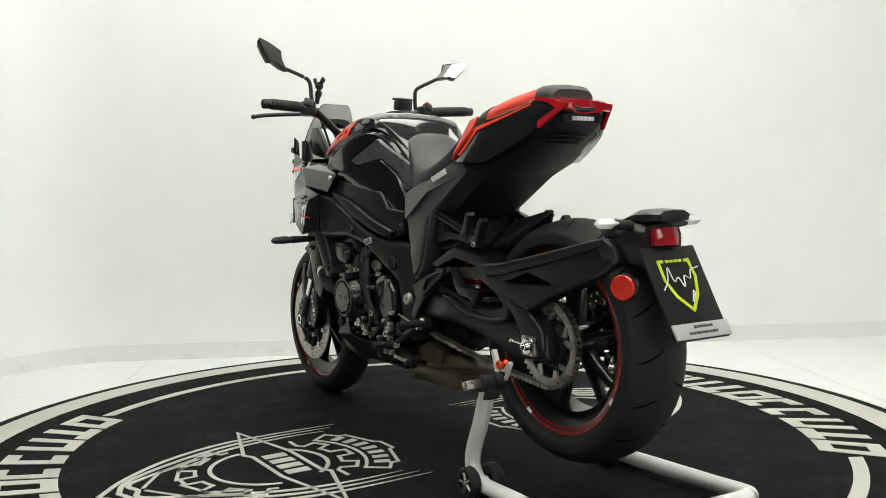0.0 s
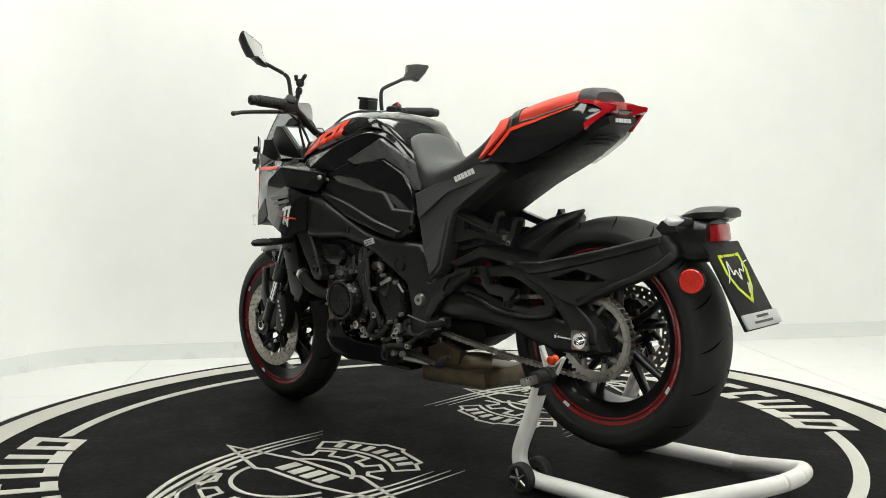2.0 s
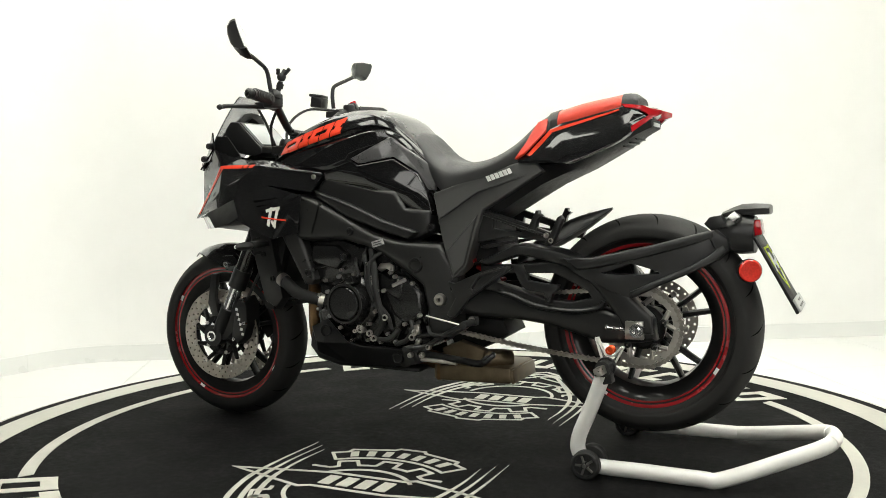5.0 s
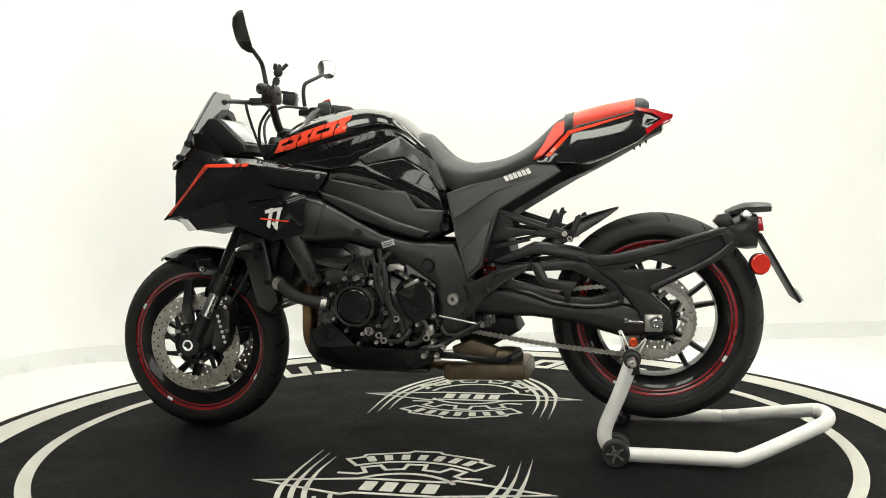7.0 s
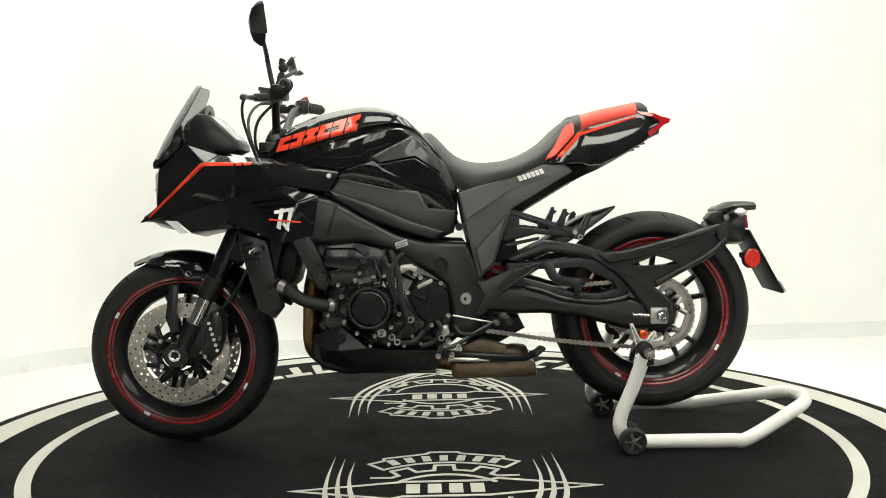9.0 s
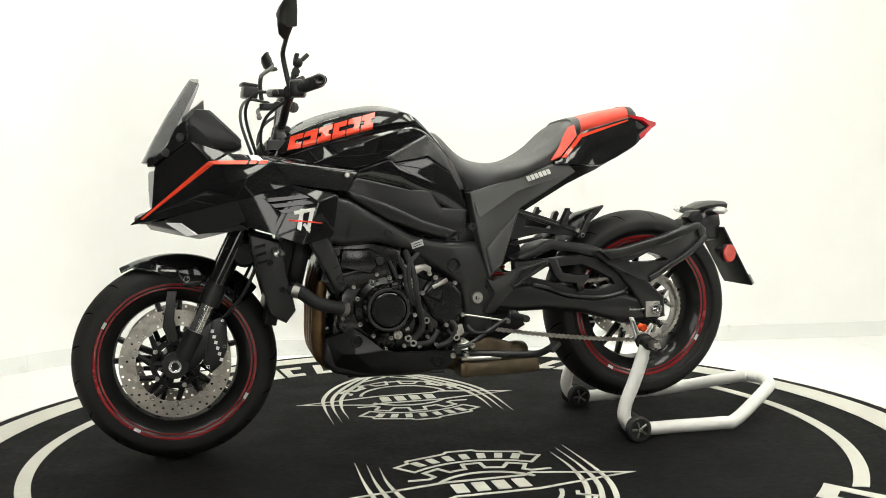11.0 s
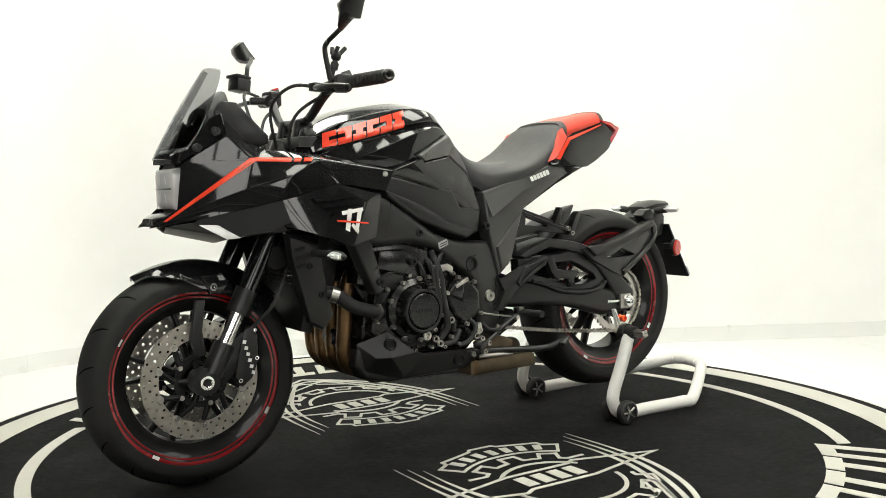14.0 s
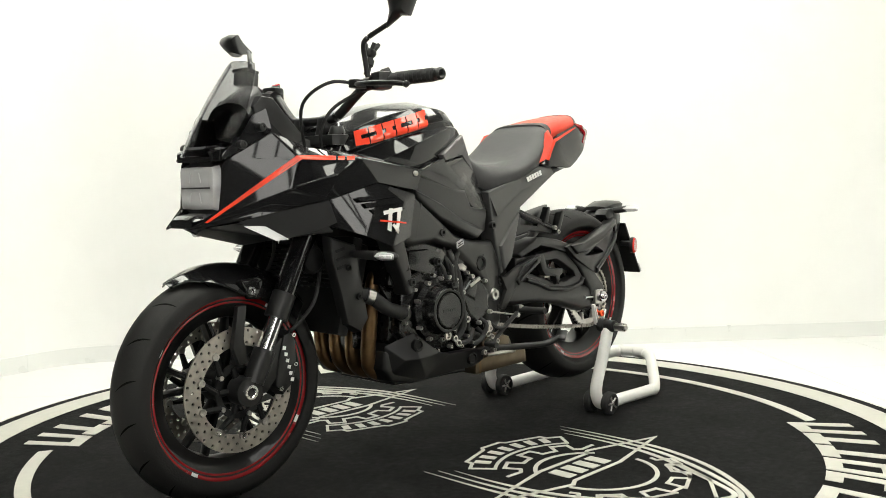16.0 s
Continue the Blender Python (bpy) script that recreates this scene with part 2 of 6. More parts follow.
# ---- room ----
CEILING_Z = 2.95
PLAN = [(3.3, 2.12), (-1.60, 1.646), (-1.95, 1.405), (-2.22, 1.0), (-2.75, 0.2), (-2.75, -4.6), (3.3, -4.6), (3.3, -0.6)]
NAMES = ["wall_north", "wall_corner", "wall_north_west", "wall_west", "wall_south_west", "wall_south", "wall_south_east", "wall_east"]
BEND = [Vector(PLAN[1]) * (1 - t) ** 2 + Vector((-1.83, 1.624)) * 2 * t * (1 - t) + Vector(PLAN[2]) * t * t for t in np.linspace(0, 1, 11)]


def wall_run(name, pts, z0, z1, thick, mat, label, category):
    """A wall along plan points; thick to its outside, or inwards where negative."""
    rings = []
    for k, p in enumerate(pts):
        p = Vector(p)
        d = (Vector(pts[min(k + 1, len(pts) - 1)]) - Vector(pts[max(k - 1, 0)])).normalized()
        n = Vector((d.y, -d.x)) * thick
        rings.append([(p.x, p.y, z0), (p.x, p.y, z1), (p.x + n.x, p.y + n.y, z1), (p.x + n.x, p.y + n.y, z0)])
    return tagged(part(name, loft(bmesh.new(), rings), mat, None, sharp=25), label, category, kind="structure")


for i, nm in enumerate(NAMES):
    run = BEND if i == 1 else [PLAN[i], PLAN[(i + 1) % len(PLAN)]]
    # Walls out of view carry the unlit side's darkness in their colour, for reflections.
    pale = i < 3 or i == 7
    wall_run(nm, run, FLOOR_Z - 0.1, CEILING_Z, 0.15, WALL if pale else DARK, "plain white painted studio wall" if pale else "unseen wall on the filming side, coloured dark to keep reflections dark", "wall")
    wall_run("baseboard", run, FLOOR_Z, FLOOR_Z + 0.082, -0.010, BASE, "low white tile skirting along the wall", "skirting")

floor = tagged(part("floor", box((0.2, -1.2, FLOOR_Z - 0.055), (6.6, 7.6, 0.1)), GROUT, None), "white porcelain tile floor with thin joints", "floor", kind="structure")
# Unseen dark floor, added so the bike's gloss panels don't mirror white tiles.
tagged(part("floor_2", box((0.2, -3.52, FLOOR_Z + 0.003), (6.6, 2.96, 0.014)), DARK_FLOOR, None), "unseen dark floor added on the filming side to darken reflections", "floor", kind="structure")
ceiling = tagged(part("ceiling", box((0.2, -1.2, CEILING_Z + 0.06), (6.6, 7.6, 0.12)), CEIL, None), "dark ceiling above the turntable", "ceiling", kind="structure")


def ceiling_light(x, y, sx, sy):
    ob = thing("ceiling_light", "oblong white led ceiling panel, switched on", "ceiling light", "ceiling lights", pose(x, y, CEILING_Z))
    out, inn = [(-sx / 2, -sy / 2), (sx / 2, -sy / 2), (sx / 2, sy / 2), (-sx / 2, sy / 2)], 0.93
    bm = bmesh.new()
    rows = [[bm.verts.new((u * k, v * k, z)) for u, v in out] for k, z in ((1, 0), (1, -0.02), (inn, -0.02), (inn, 0))]
    for k in range(3):
        for i in range(4):
            bm.faces.new((rows[k][i], rows[k][(i + 1) % 4], rows[k + 1][(i + 1) % 4], rows[k + 1][i]))
    part("light_frame", bm, WHITE, ob)
    part("diffuser", box((0, 0, -0.011), (sx * inn - 0.002, sy * inn - 0.002, 0.006)), GLOW, ob, "glowing white diffuser")
    return ob


def glazed(name, at, width, height, cols, rows):
    """A frosted window with glazing bars, its face towards local +y."""
    ob = new(name)
    ob.matrix_basis = at
    tagged(ob, "tall frosted window with dark glazing bars", "window", kind="structure")
    pw, ph = width / cols, height / rows
    for c in range(cols):
        for r in range(rows):
            part("pane", box((-width / 2 + pw * (c + 0.5), 0.010, ph * (r + 0.5)), (pw - 0.05, 0.008, ph - 0.05), (0, 0, 0)), DAYLIGHT, ob)
    for c in range(cols + 1):
        part("window_frame", box((-width / 2 + pw * c, 0.016, height / 2), (0.05, 0.03, height + 0.05), (0, 0, 0), None, 0.004), PANEL, ob)
    for r in range(rows + 1):
        part("window_frame", box((0, 0.017, ph * r), (width, 0.024, 0.05), (0, 0, 0), None, 0.004), PANEL, ob)


glazed("window_1", pose(-0.75, -4.6, 0.75), 1.3, 1.5, 3, 2)
glazed("window_2", pose(1.35, -4.6, 0.75), 1.3, 1.5, 3, 2)
glazed("window_3", pose(3.3, -2.5, 1.0, 0, 0, 90), 1.1, 1.3, 2, 2)


first = ceiling_light(-1.15, -2.2, 1.05, 0.62)
for ix in range(3):
    for iy in range(4):
        if ix or iy:
            copy_thing(first, pose(-1.15 + 1.4 * ix, -2.2 + 1.1 * iy, CEILING_Z))


# ---- turntable and its printed mat ----
def annulus(r0, r1, z0, z1, a0=0.0, a1=360.0, segs=128, skew=0.0):
    full = a1 - a0 >= 360
    ang = np.radians(np.linspace(a0, a1, segs, endpoint=not full))
    prof = [(r0, z0), (r1, z0), (r1, z1), (r0, z1)]
    rings = [[Vector((r * math.cos(a + (r - r0) * skew), r * math.sin(a + (r - r0) * skew), z)) for r, z in prof] for a in ang]
    bm = bmesh.new()
    if full:
        rings.append(rings[0])
    loft(bm, rings, caps=not full)
    if full:
        bmesh.ops.remove_doubles(bm, verts=bm.verts, dist=1e-6)
    return bm


def disc_bm(r, z0, z1, segs=160):
    ang = np.linspace(0, 2 * math.pi, segs, endpoint=False)
    return loft(bmesh.new(), [[(r * math.cos(a), r * math.sin(a), z) for a in ang] for z in (z0, z1)])


turntable = thing("turntable", "round motor-show turntable with a black printed mat", "turntable")
part("platform", disc_bm(1.565, FLOOR_Z, -0.005), RIM_EDGE, turntable, "scuffed pale grey platform rim")
mat = part("mat", disc_bm(1.54, -0.005, 0.0), MAT, turntable, "black printed vinyl mat")
PZ = 0.0016
part("outer_ring", annulus(1.392, 1.50, 0, PZ), PRINT, mat, "broad white ring")
for a0, a1 in ((137.5, 222.0), (-41.0, 42.5)):
    part("inner_ring", annulus(1.192, 1.232, 0, PZ, a0, a1, 64, 0.25), PRINT, mat, "thin white arc")


def flat(bm, polys):
    for p in polys:
        loft(bm, [[(x, y, z) for x, y in p] for z in (0.0, PZ)])
    return bm


def ribbon(pts, w, closed=False, taper=0):
    """One flat band of width w along plan points; taper thins its first steps."""
    pts = [Vector(q) for q in pts]
    n = len(pts)
    a, b = [], []
    for i, q in enumerate(pts):
        p0 = pts[i - 1] if i or closed else q
        p1 = pts[(i + 1) % n] if i < n - 1 or closed else q
        d0, d1 = (q - p0).normalized() if (q - p0).length else None, (p1 - q).normalized() if (p1 - q).length else None
        d0, d1 = d0 or d1, d1 or d0
        t = (d0 + d1).normalized()
        nn = Vector((-t.y, t.x)) / max(t.dot(d1), 0.35)
        k = w / 2 * (min(1.0, (i + 0.15) / taper) if taper else 1.0)
        a.append(q + nn * k), b.append(q - nn * k)
    bm = bmesh.new()
    rings = [[(*l, 0.0), (*r, 0.0), (*r, PZ), (*l, PZ)] for l, r in zip(a, b)]
    if closed:
        rings.append(rings[0])
    loft(bm, rings, caps=not closed)
    if closed:
        bmesh.ops.remove_doubles(bm, verts=bm.verts, dist=1e-6)
    return bm


def line(p, q, w):
    p, q = Vector(p), Vector(q)
    d = (q - p).normalized()
    n = Vector((-d.y, d.x)) * w / 2
    return [tuple(p + n), tuple(q + n), tuple(q - n), tuple(p - n)]


# Lettering of the ring stands as plain bar shapes.
FULL = [(0.05, 0.30, 0, 1), (0.68, 0.93, 0, 1), (0.30, 0.68, 0, 0.24), (0.30, 0.68, 0.76, 1)]
GLYPHS = [FULL, FULL[:1] + FULL[2:], FULL[:3], [(0.05, 0.93, 0, 0.26), (0.36, 0.64, 0.26, 1)]]
for base in (42.5, -137.5):
    for k in range(14):
        g = GLYPHS[(k * 3 + k // 4) % 4]
        for u0, u1, v0, v1 in g:
            a0, a1 = base + 1 + (k + 1 - u1) * 6.65, base + 1 + (k + 1 - u0) * 6.65
            ring = []
            for u, v in ((a0, v0), ((a0 + a1) / 2, v0), (a1, v0), (a1, v1), ((a0 + a1) / 2, v1), (a0, v1)):
                r, a = 1.125 + 0.185 * v, radians(u + v * -2.0 + 1)
                ring.append((r * math.cos(a), r * math.sin(a)))
            part("ring_bar", flat(bmesh.new(), [ring]), PRINT, mat)


def emblem(turn):
    """Shield, gear, blade and banner in white line print; outward is +v."""
    rot = Matrix.Rotation(radians(turn), 2)
    def put(name, bm, label=""):
        bmesh.ops.transform(bm, matrix=rot.to_4x4(), verts=bm.verts)
        part(name, bm, PRINT, mat, label)
    cv = 0.58
    for s in (1, -1):
        for k, (u0, v0) in enumerate(((0.315, 0.23), (0.285, 0.255), (0.255, 0.29))):
            pts = [(u0, v0), (u0 + 0.002, 0.45), (0.30 - 0.035 * k, 0.62), (0.23 - 0.04 * k, 0.80), (0.115 - 0.025 * k, 0.95), (0.0, 1.045 - 0.05 * k)]
            put("shield_line", ribbon([(s * q.x, q.y) for q in spline([(u, v, 0) for u, v in pts], 5)], 0.015, taper=9))
        put("shield_inset", ribbon([(s * 0.02, 0.84), (s * 0.12, 0.80), (s * 0.17, 0.70), (s * 0.20, 0.72), (s * 0.13, 0.85), (s * 0.01, 0.93)], 0.010))
    for half in (0, 1):
        pts = []
        for k in range(-3, 4):
            a = radians(30 * k + 90 + 180 * half)
            pts += [(r * math.cos(a + radians(d)), cv + r * math.sin(a + radians(d))) for r, d in ((0.205, -15), (0.205, -8), (0.25, -6), (0.25, 6), (0.205, 8))]
        keep = [q for q in pts if (q[1] > 0.615 if half == 0 else q[1] < 0.45)]
        put("gear_teeth", ribbon(keep, 0.011), "toothed white outline")
    put("gear_ring", ribbon([(0.165 * math.cos(radians(a)), cv + 0.165 * math.sin(radians(a))) for a in range(10, 171, 8)], 0.012))
    put("gear_ring", ribbon([(0.165 * math.cos(radians(a)), cv + 0.165 * math.sin(radians(a))) for a in range(215, 326, 8)], 0.012))
    put("blade", ribbon([(0.395, 0.53), (0.14, 0.605), (0.11, 0.588), (-0.11, 0.588), (-0.395, 0.53), (-0.14, 0.455), (-0.11, 0.472), (0.11, 0.472)], 0.012, True), "long pointed blade outline")
    for k in range(4):
        put("blade_bar", ribbon([(0.085 - 0.056 * k, 0.495), (0.085 - 0.056 * k, 0.565)], 0.036))
    arc = lambda r, a: (r * math.sin(radians(a)), cv - r * math.cos(radians(a)))
    ban = [arc(0.275, a) for a in range(-38, 39, 4)]
    top = [arc(0.345, -38), arc(0.345, -30), arc(0.365, -28), arc(0.365, -8), arc(0.38, -6), arc(0.38, 6), arc(0.365, 8), arc(0.365, 28), arc(0.345, 30), arc(0.345, 38)]
    put("banner", ribbon(ban + top[::-1], 0.010, True), "curved banner outline")
    for a in range(-27, 28, 9):
        put("banner_bar", ribbon([arc(0.295, a), arc(0.342, a)], 0.024))


emblem(0)
emblem(180)

# ---- rear paddock stand ----
stand = thing("paddock_stand", "white tubular rear paddock stand lifting the motorcycle", "paddock stand")
for s in (1, -1):
    part("side_tube", tube([(-0.59, s * 0.235, 0.285), (-0.555, s * 0.235, 0.19), (-0.52, s * 0.235, 0.105), (-0.522, s * 0.235, 0.06), (-0.56, s * 0.235, 0.032), (-0.70, s * 0.238, 0.03), (-0.84, s * 0.243, 0.03), (-0.90, s * 0.235, 0.034), (-1.08, s * 0.115, 0.085), (-1.13, s * 0.07, 0.1), (-1.145, s * 0.02, 0.104), (-1.145, 0, 0.104)], 0.0205, 16, 6), WHITE, stand, "white powder-coated tube")
    for yy in (0.268, 0.197):
        w = part("roller", lathe([(0.012, -0.014), (0.034, -0.014), (0.039, -0.009), (0.039, 0.009), (0.034, 0.014), (0.027, 0.014), (0.027, 0.009), (0.012, 0.009)], (-0.548, s * yy, 0.040), 32), GRIP, stand, "black rubber roller")
        sp = bmesh.new()
        for k in range(5):
            a = radians(72 * k)
            cyl((-0.548, s * yy + 0.011 * (1 if yy > 0.2 else -1) * s, 0.04), (-0.548 + 0.026 * math.cos(a), s * yy + 0.011 * (1 if yy > 0.2 else -1) * s, 0.04 + 0.026 * math.sin(a)), 0.0035, 6, sp)
        part("spokes", sp, STEEL, w, "grey star spokes")
        part("hub_bolt", cyl((-0.548, s * (yy - 0.016), 0.04), (-0.548, s * (yy + 0.016), 0.04), 0.008, 12), CHROME, w)
    part("roller_axle", cyl((-0.548, s * 0.18, 0.04), (-0.548, s * 0.285, 0.04), 0.006, 10), STEEL, stand)
    hold = bmesh.new()
    cyl((-0.592, s * 0.20, 0.297), (-0.592, s * 0.262, 0.297), 0.021, 18, hold)
    cyl((-0.592, s * 0.215, 0.297), (-0.592, s * 0.228, 0.297), 0.026, 18, hold)
    box((-0.595, s * 0.235, 0.275), (0.035, 0.035, 0.04), (0, 12, 0), hold, 0.004)
    part("clamp", hold, GRIP, stand, "black clamp with ribbed knob")
    part("clamp_bolt", box((-0.592, s * 0.285, 0.297), (0.022, 0.045, 0.022), (0, 20, 0), None, 0.003), STEEL, stand)
    part("fork_cradle", frame_plate([(-0.555, 0.37), (-0.565, 0.372), (-0.585, 0.325), (-0.605, 0.325), (-0.628, 0.35), (-0.634, 0.345), (-0.61, 0.30), (-0.575, 0.30)], [(-0.560, 0.362), (-0.564, 0.362), (-0.584, 0.321), (-0.606, 0.321), (-0.626, 0.343), (-0.628, 0.343), (-0.608, 0.306), (-0.578, 0.306)], s * 0.19, s * 0.202), WHITE, stand, "white v-shaped cradle")
    part("spool", lathe([(0, -0.014), (0.010, -0.014), (0.012, -0.01), (0.007, -0.004), (0.007, 0.004), (0.012, 0.01), (0.010, 0.014), (0.005, 0.014), (0.005, 0.010), (0, 0.010)], (-0.597, s * 0.196, 0.338), 20, closed_profile=False), ANODISED, stand, "orange anodised spool")


# ---- motorcycle ----
bike = thing("motorcycle", "black sports motorcycle with orange-red accents and red-striped wheels", "motorcycle")


# wheels
def wheel(cx, cz, tyre_r, width, rim_r, crown, name, discs, spokes):
    w = part(name, lathe([(rim_r - 0.016, -width * 0.36), (rim_r + 0.008, -width * 0.40), (rim_r + 0.010, -width * 0.36), (rim_r - 0.006, -width * 0.30), (rim_r - 0.03, -width * 0.2), (rim_r - 0.034, 0), (rim_r - 0.03, width * 0.2), (rim_r - 0.006, width * 0.30), (rim_r + 0.010, width * 0.36), (rim_r + 0.008, width * 0.40), (rim_r - 0.016, width * 0.36), (rim_r - 0.045, width * 0.2), (rim_r - 0.05, 0), (rim_r - 0.045, -width * 0.2)], (cx, 0, cz), 96), WHEEL, bike, "gloss black alloy wheel")
    half = [(rim_r + 0.004, 0.385), (rim_r + 0.02, 0.44), (tyre_r - 0.062, 0.495), (tyre_r - 0.042, 0.495), (tyre_r - 0.030, 0.465), (tyre_r - 0.016, 0.36), (tyre_r - 0.005, 0.2), (tyre_r, 0.0)]
    prof = [(r, y * width) for r, y in half] + [(r, -y * width) for r, y in reversed(half[:-1])]
    smooth = [(q.x, q.y) for q in spline([(r, y, 0) for r, y in prof], 3)]
    crown_half = sorted((y, r) for r, y in smooth if y >= 0 and r > tyre_r - 0.036)
    skin_y, skin_r = [q[0] for q in crown_half], [q[1] for q in crown_half]
    tyre = part("tyre", lathe(smooth, (cx, 0, cz), 120, closed_profile=False), RUBBER, w, "worn black road tyre", 60)
    for s in (1, -1):
        part("rim_stripe", lathe([(rim_r - 0.001, s * width * 0.3895), (rim_r + 0.0065, s * width * 0.4035), (rim_r + 0.008, s * width * 0.402), (rim_r + 0.001, s * width * 0.384)], (cx, 0, cz), 96), RED, w, "red pinstripe on the rim")
        part("rim_flank", lathe([(rim_r - 0.0105, s * width * 0.3735), (rim_r - 0.0065, s * width * 0.3805), (rim_r - 0.0055, s * width * 0.377), (rim_r - 0.0095, s * width * 0.370)], (cx, 0, cz), 96), RED, w, "thin second red line")
        for k in range(4):
            a = 90.0 * k + 28
            part("rim_tick", lathe([(rim_r - 0.002, s * width * 0.3905), (rim_r + 0.0055, s * width * 0.4045), (rim_r + 0.0065, s * width * 0.4035)], (cx, 0, cz), 6, None, a, a + 5.0, closed_profile=False), WHITE_PRINT, w, "small white lettering bar")
        # Grooves are near-black strips on the tread, their shade painted rather than cut.
        bm = bmesh.new()
        for k in range(17):
            a0 = 2 * math.pi * k / 17 + (0.12 if s > 0 else 0)
            pts = []
            for j in range(7):
                f = j / 6
                yy = s * width * (0.08 + 0.36 * f)
                rr = float(np.interp(abs(yy), skin_y, skin_r)) + 0.0005
                aa = a0 + 0.16 * f - 0.05 * f * f
                pts.append((rr, yy, aa))
            rows = []
            for j, (rr, yy, aa) in enumerate(pts):
                wd = 0.0030 * math.sin(math.pi * (j + 0.4) / 7) / tyre_r
                rows.append([Vector((cx + rr * math.cos(aa + d), yy, cz + rr * math.sin(aa + d))) for d in (-wd, wd)])
            vs = [[bm.verts.new(p) for p in r] for r in rows]
            for p, q in zip(vs, vs[1:]):
                bm.faces.new((p[0], p[1], q[1], q[0]))
        tagged(part("tread_groove", bm, GROOVE_SHADE, tyre), kind="stuff")
    hub = lathe([(0.018, -width * 0.42), (0.036, -width * 0.42), (0.044, -width * 0.2), (0.044, width * 0.2), (0.036, width * 0.42), (0.018, width * 0.42)], (cx, 0, cz), 40)
    part("hub", hub, WHEEL, w, "black wheel hub")
    for k in range(spokes):
        for off in (-1, 1):
            a, b = radians(360 / spokes * k + 12), radians(360 / spokes * k + 12 + off * 11)
            bm = bmesh.new()
            rings = []
            for f in (0.0, 0.35, 0.7, 1.0):
                r = 0.036 + (rim_r - 0.040 - 0.036) * f
                ang = a + (b - a) * f + off * 0.12 * (1 - f)
                t, y = Vector((-math.sin(ang), 0, math.cos(ang))), Vector((0, 1, 0))
                p = Vector((cx + r * math.cos(ang), 0, cz + r * math.sin(ang)))
                w1, w2 = 0.0095 - 0.002 * f, 0.020 - 0.006 * f
                rings.append([p + t * w1 * c1 + y * w2 * c2 for c1, c2 in ((1, 0.5), (0.5, 1), (-0.5, 1), (-1, 0.5), (-1, -0.5), (-0.5, -1), (0.5, -1), (1, -0.5))])
            part("spoke", loft(bm, rings), WHEEL, w)
    valve = radians(75)
    part("valve", cyl((cx + (rim_r - 0.05) * math.cos(valve), 0.02, cz + (rim_r - 0.05) * math.sin(valve)), (cx + (rim_r - 0.085) * math.cos(valve), 0.03, cz + (rim_r - 0.085) * math.sin(valve)), 0.004, 8), GRIP, w)
    return w


def brake_disc(cx, y, cz, r0, r1, rows, cols, th, parent, carrier=True):
    """A drilled disc: each cell of a polar grid has a hole through it."""
    bm = bmesh.new()
    dr, da = (r1 - r0) / rows, 2 * math.pi / cols
    for i in range(rows):
        for j in range(cols):
            shift = 0.5 * da * (i % 2)
            rm, am = r0 + dr * (i + 0.5), da * j + shift
            outer = [(-1, -1), (0, -1), (1, -1), (1, 0), (1, 1), (0, 1), (-1, 1), (-1, 0)]
            top = {}
            for sy in (1, -1):
                o, h = [], []
                for u, v in outer:
                    r, a = rm + u * dr / 2, am + v * da / 2
                    o.append(bm.verts.new((cx + r * math.cos(a), y + sy * th / 2, cz + r * math.sin(a))))
                    q = math.atan2(v, u)
                    r, a = rm + 0.0040 * math.cos(q), am + 0.0040 * math.sin(q) / rm
                    h.append(bm.verts.new((cx + r * math.cos(a), y + sy * th / 2, cz + r * math.sin(a))))
                for k in range(8):
                    bm.faces.new((o[k], o[(k + 1) % 8], h[(k + 1) % 8], h[k]))
                top[sy] = (o, h)
            for k in range(8):
                a, b = top[1][1], top[-1][1]
                bm.faces.new((a[k], a[(k + 1) % 8], b[(k + 1) % 8], b[k]))
            if i in (0, rows - 1):
                ks = (6, 7) if i == 0 else (2, 3)
                for k in ks:
                    a, b = top[1][0], top[-1][0]
                    bm.faces.new((a[k], a[(k + 1) % 8], b[(k + 1) % 8], b[k]))
    bmesh.ops.remove_doubles(bm, verts=bm.verts, dist=1e-5)
    d = part("brake_disc", bm, DISC, parent, "drilled steel brake disc", 40)
    if carrier:
        n = 10
        for k in range(n):
            a = 2 * math.pi * k / n + 0.3
            p0 = Vector((cx + 0.62 * r0 * math.cos(a - 0.25), y, cz + 0.62 * r0 * math.sin(a - 0.25)))
            p1 = Vector((cx + (r0 + 0.004) * math.cos(a), y, cz + (r0 + 0.004) * math.sin(a)))
            part("carrier_arm", cyl(p0, p1, 0.009, 8, None, r2=0.006), MATTE, d)
            part("rivet", lathe([(0.0, 0.008), (0.004, 0.008), (0.005, 0.009), (0.009, 0.009), (0.009, -0.009), (0, -0.009)], (p1.x, y, p1.z), 14, closed_profile=False), STEEL, d)
        part("carrier_ring", lathe([(0.50 * r0, -0.004), (0.64 * r0, -0.004), (0.64 * r0, 0.004), (0.50 * r0, 0.004)], (cx, y, cz), 40), MATTE, d)
        for k in range(5):
            a = 2 * math.pi * k / 5
            part("carrier_strut", cyl((cx + 0.030 * math.cos(a), y, cz + 0.030 * math.sin(a)), (cx + 0.55 * r0 * math.cos(a), y, cz + 0.55 * r0 * math.sin(a)), 0.009, 8), MATTE, d)
            part("carrier_bolt", lathe([(0, 0.009), (0.006, 0.009), (0.007, 0.006), (0.007, -0.009), (0, -0.009)], (cx + 0.60 * r0 * math.cos(a + 0.6), y, cz + 0.60 * r0 * math.sin(a + 0.6)), 10, closed_profile=False), STEEL, d)
    return d


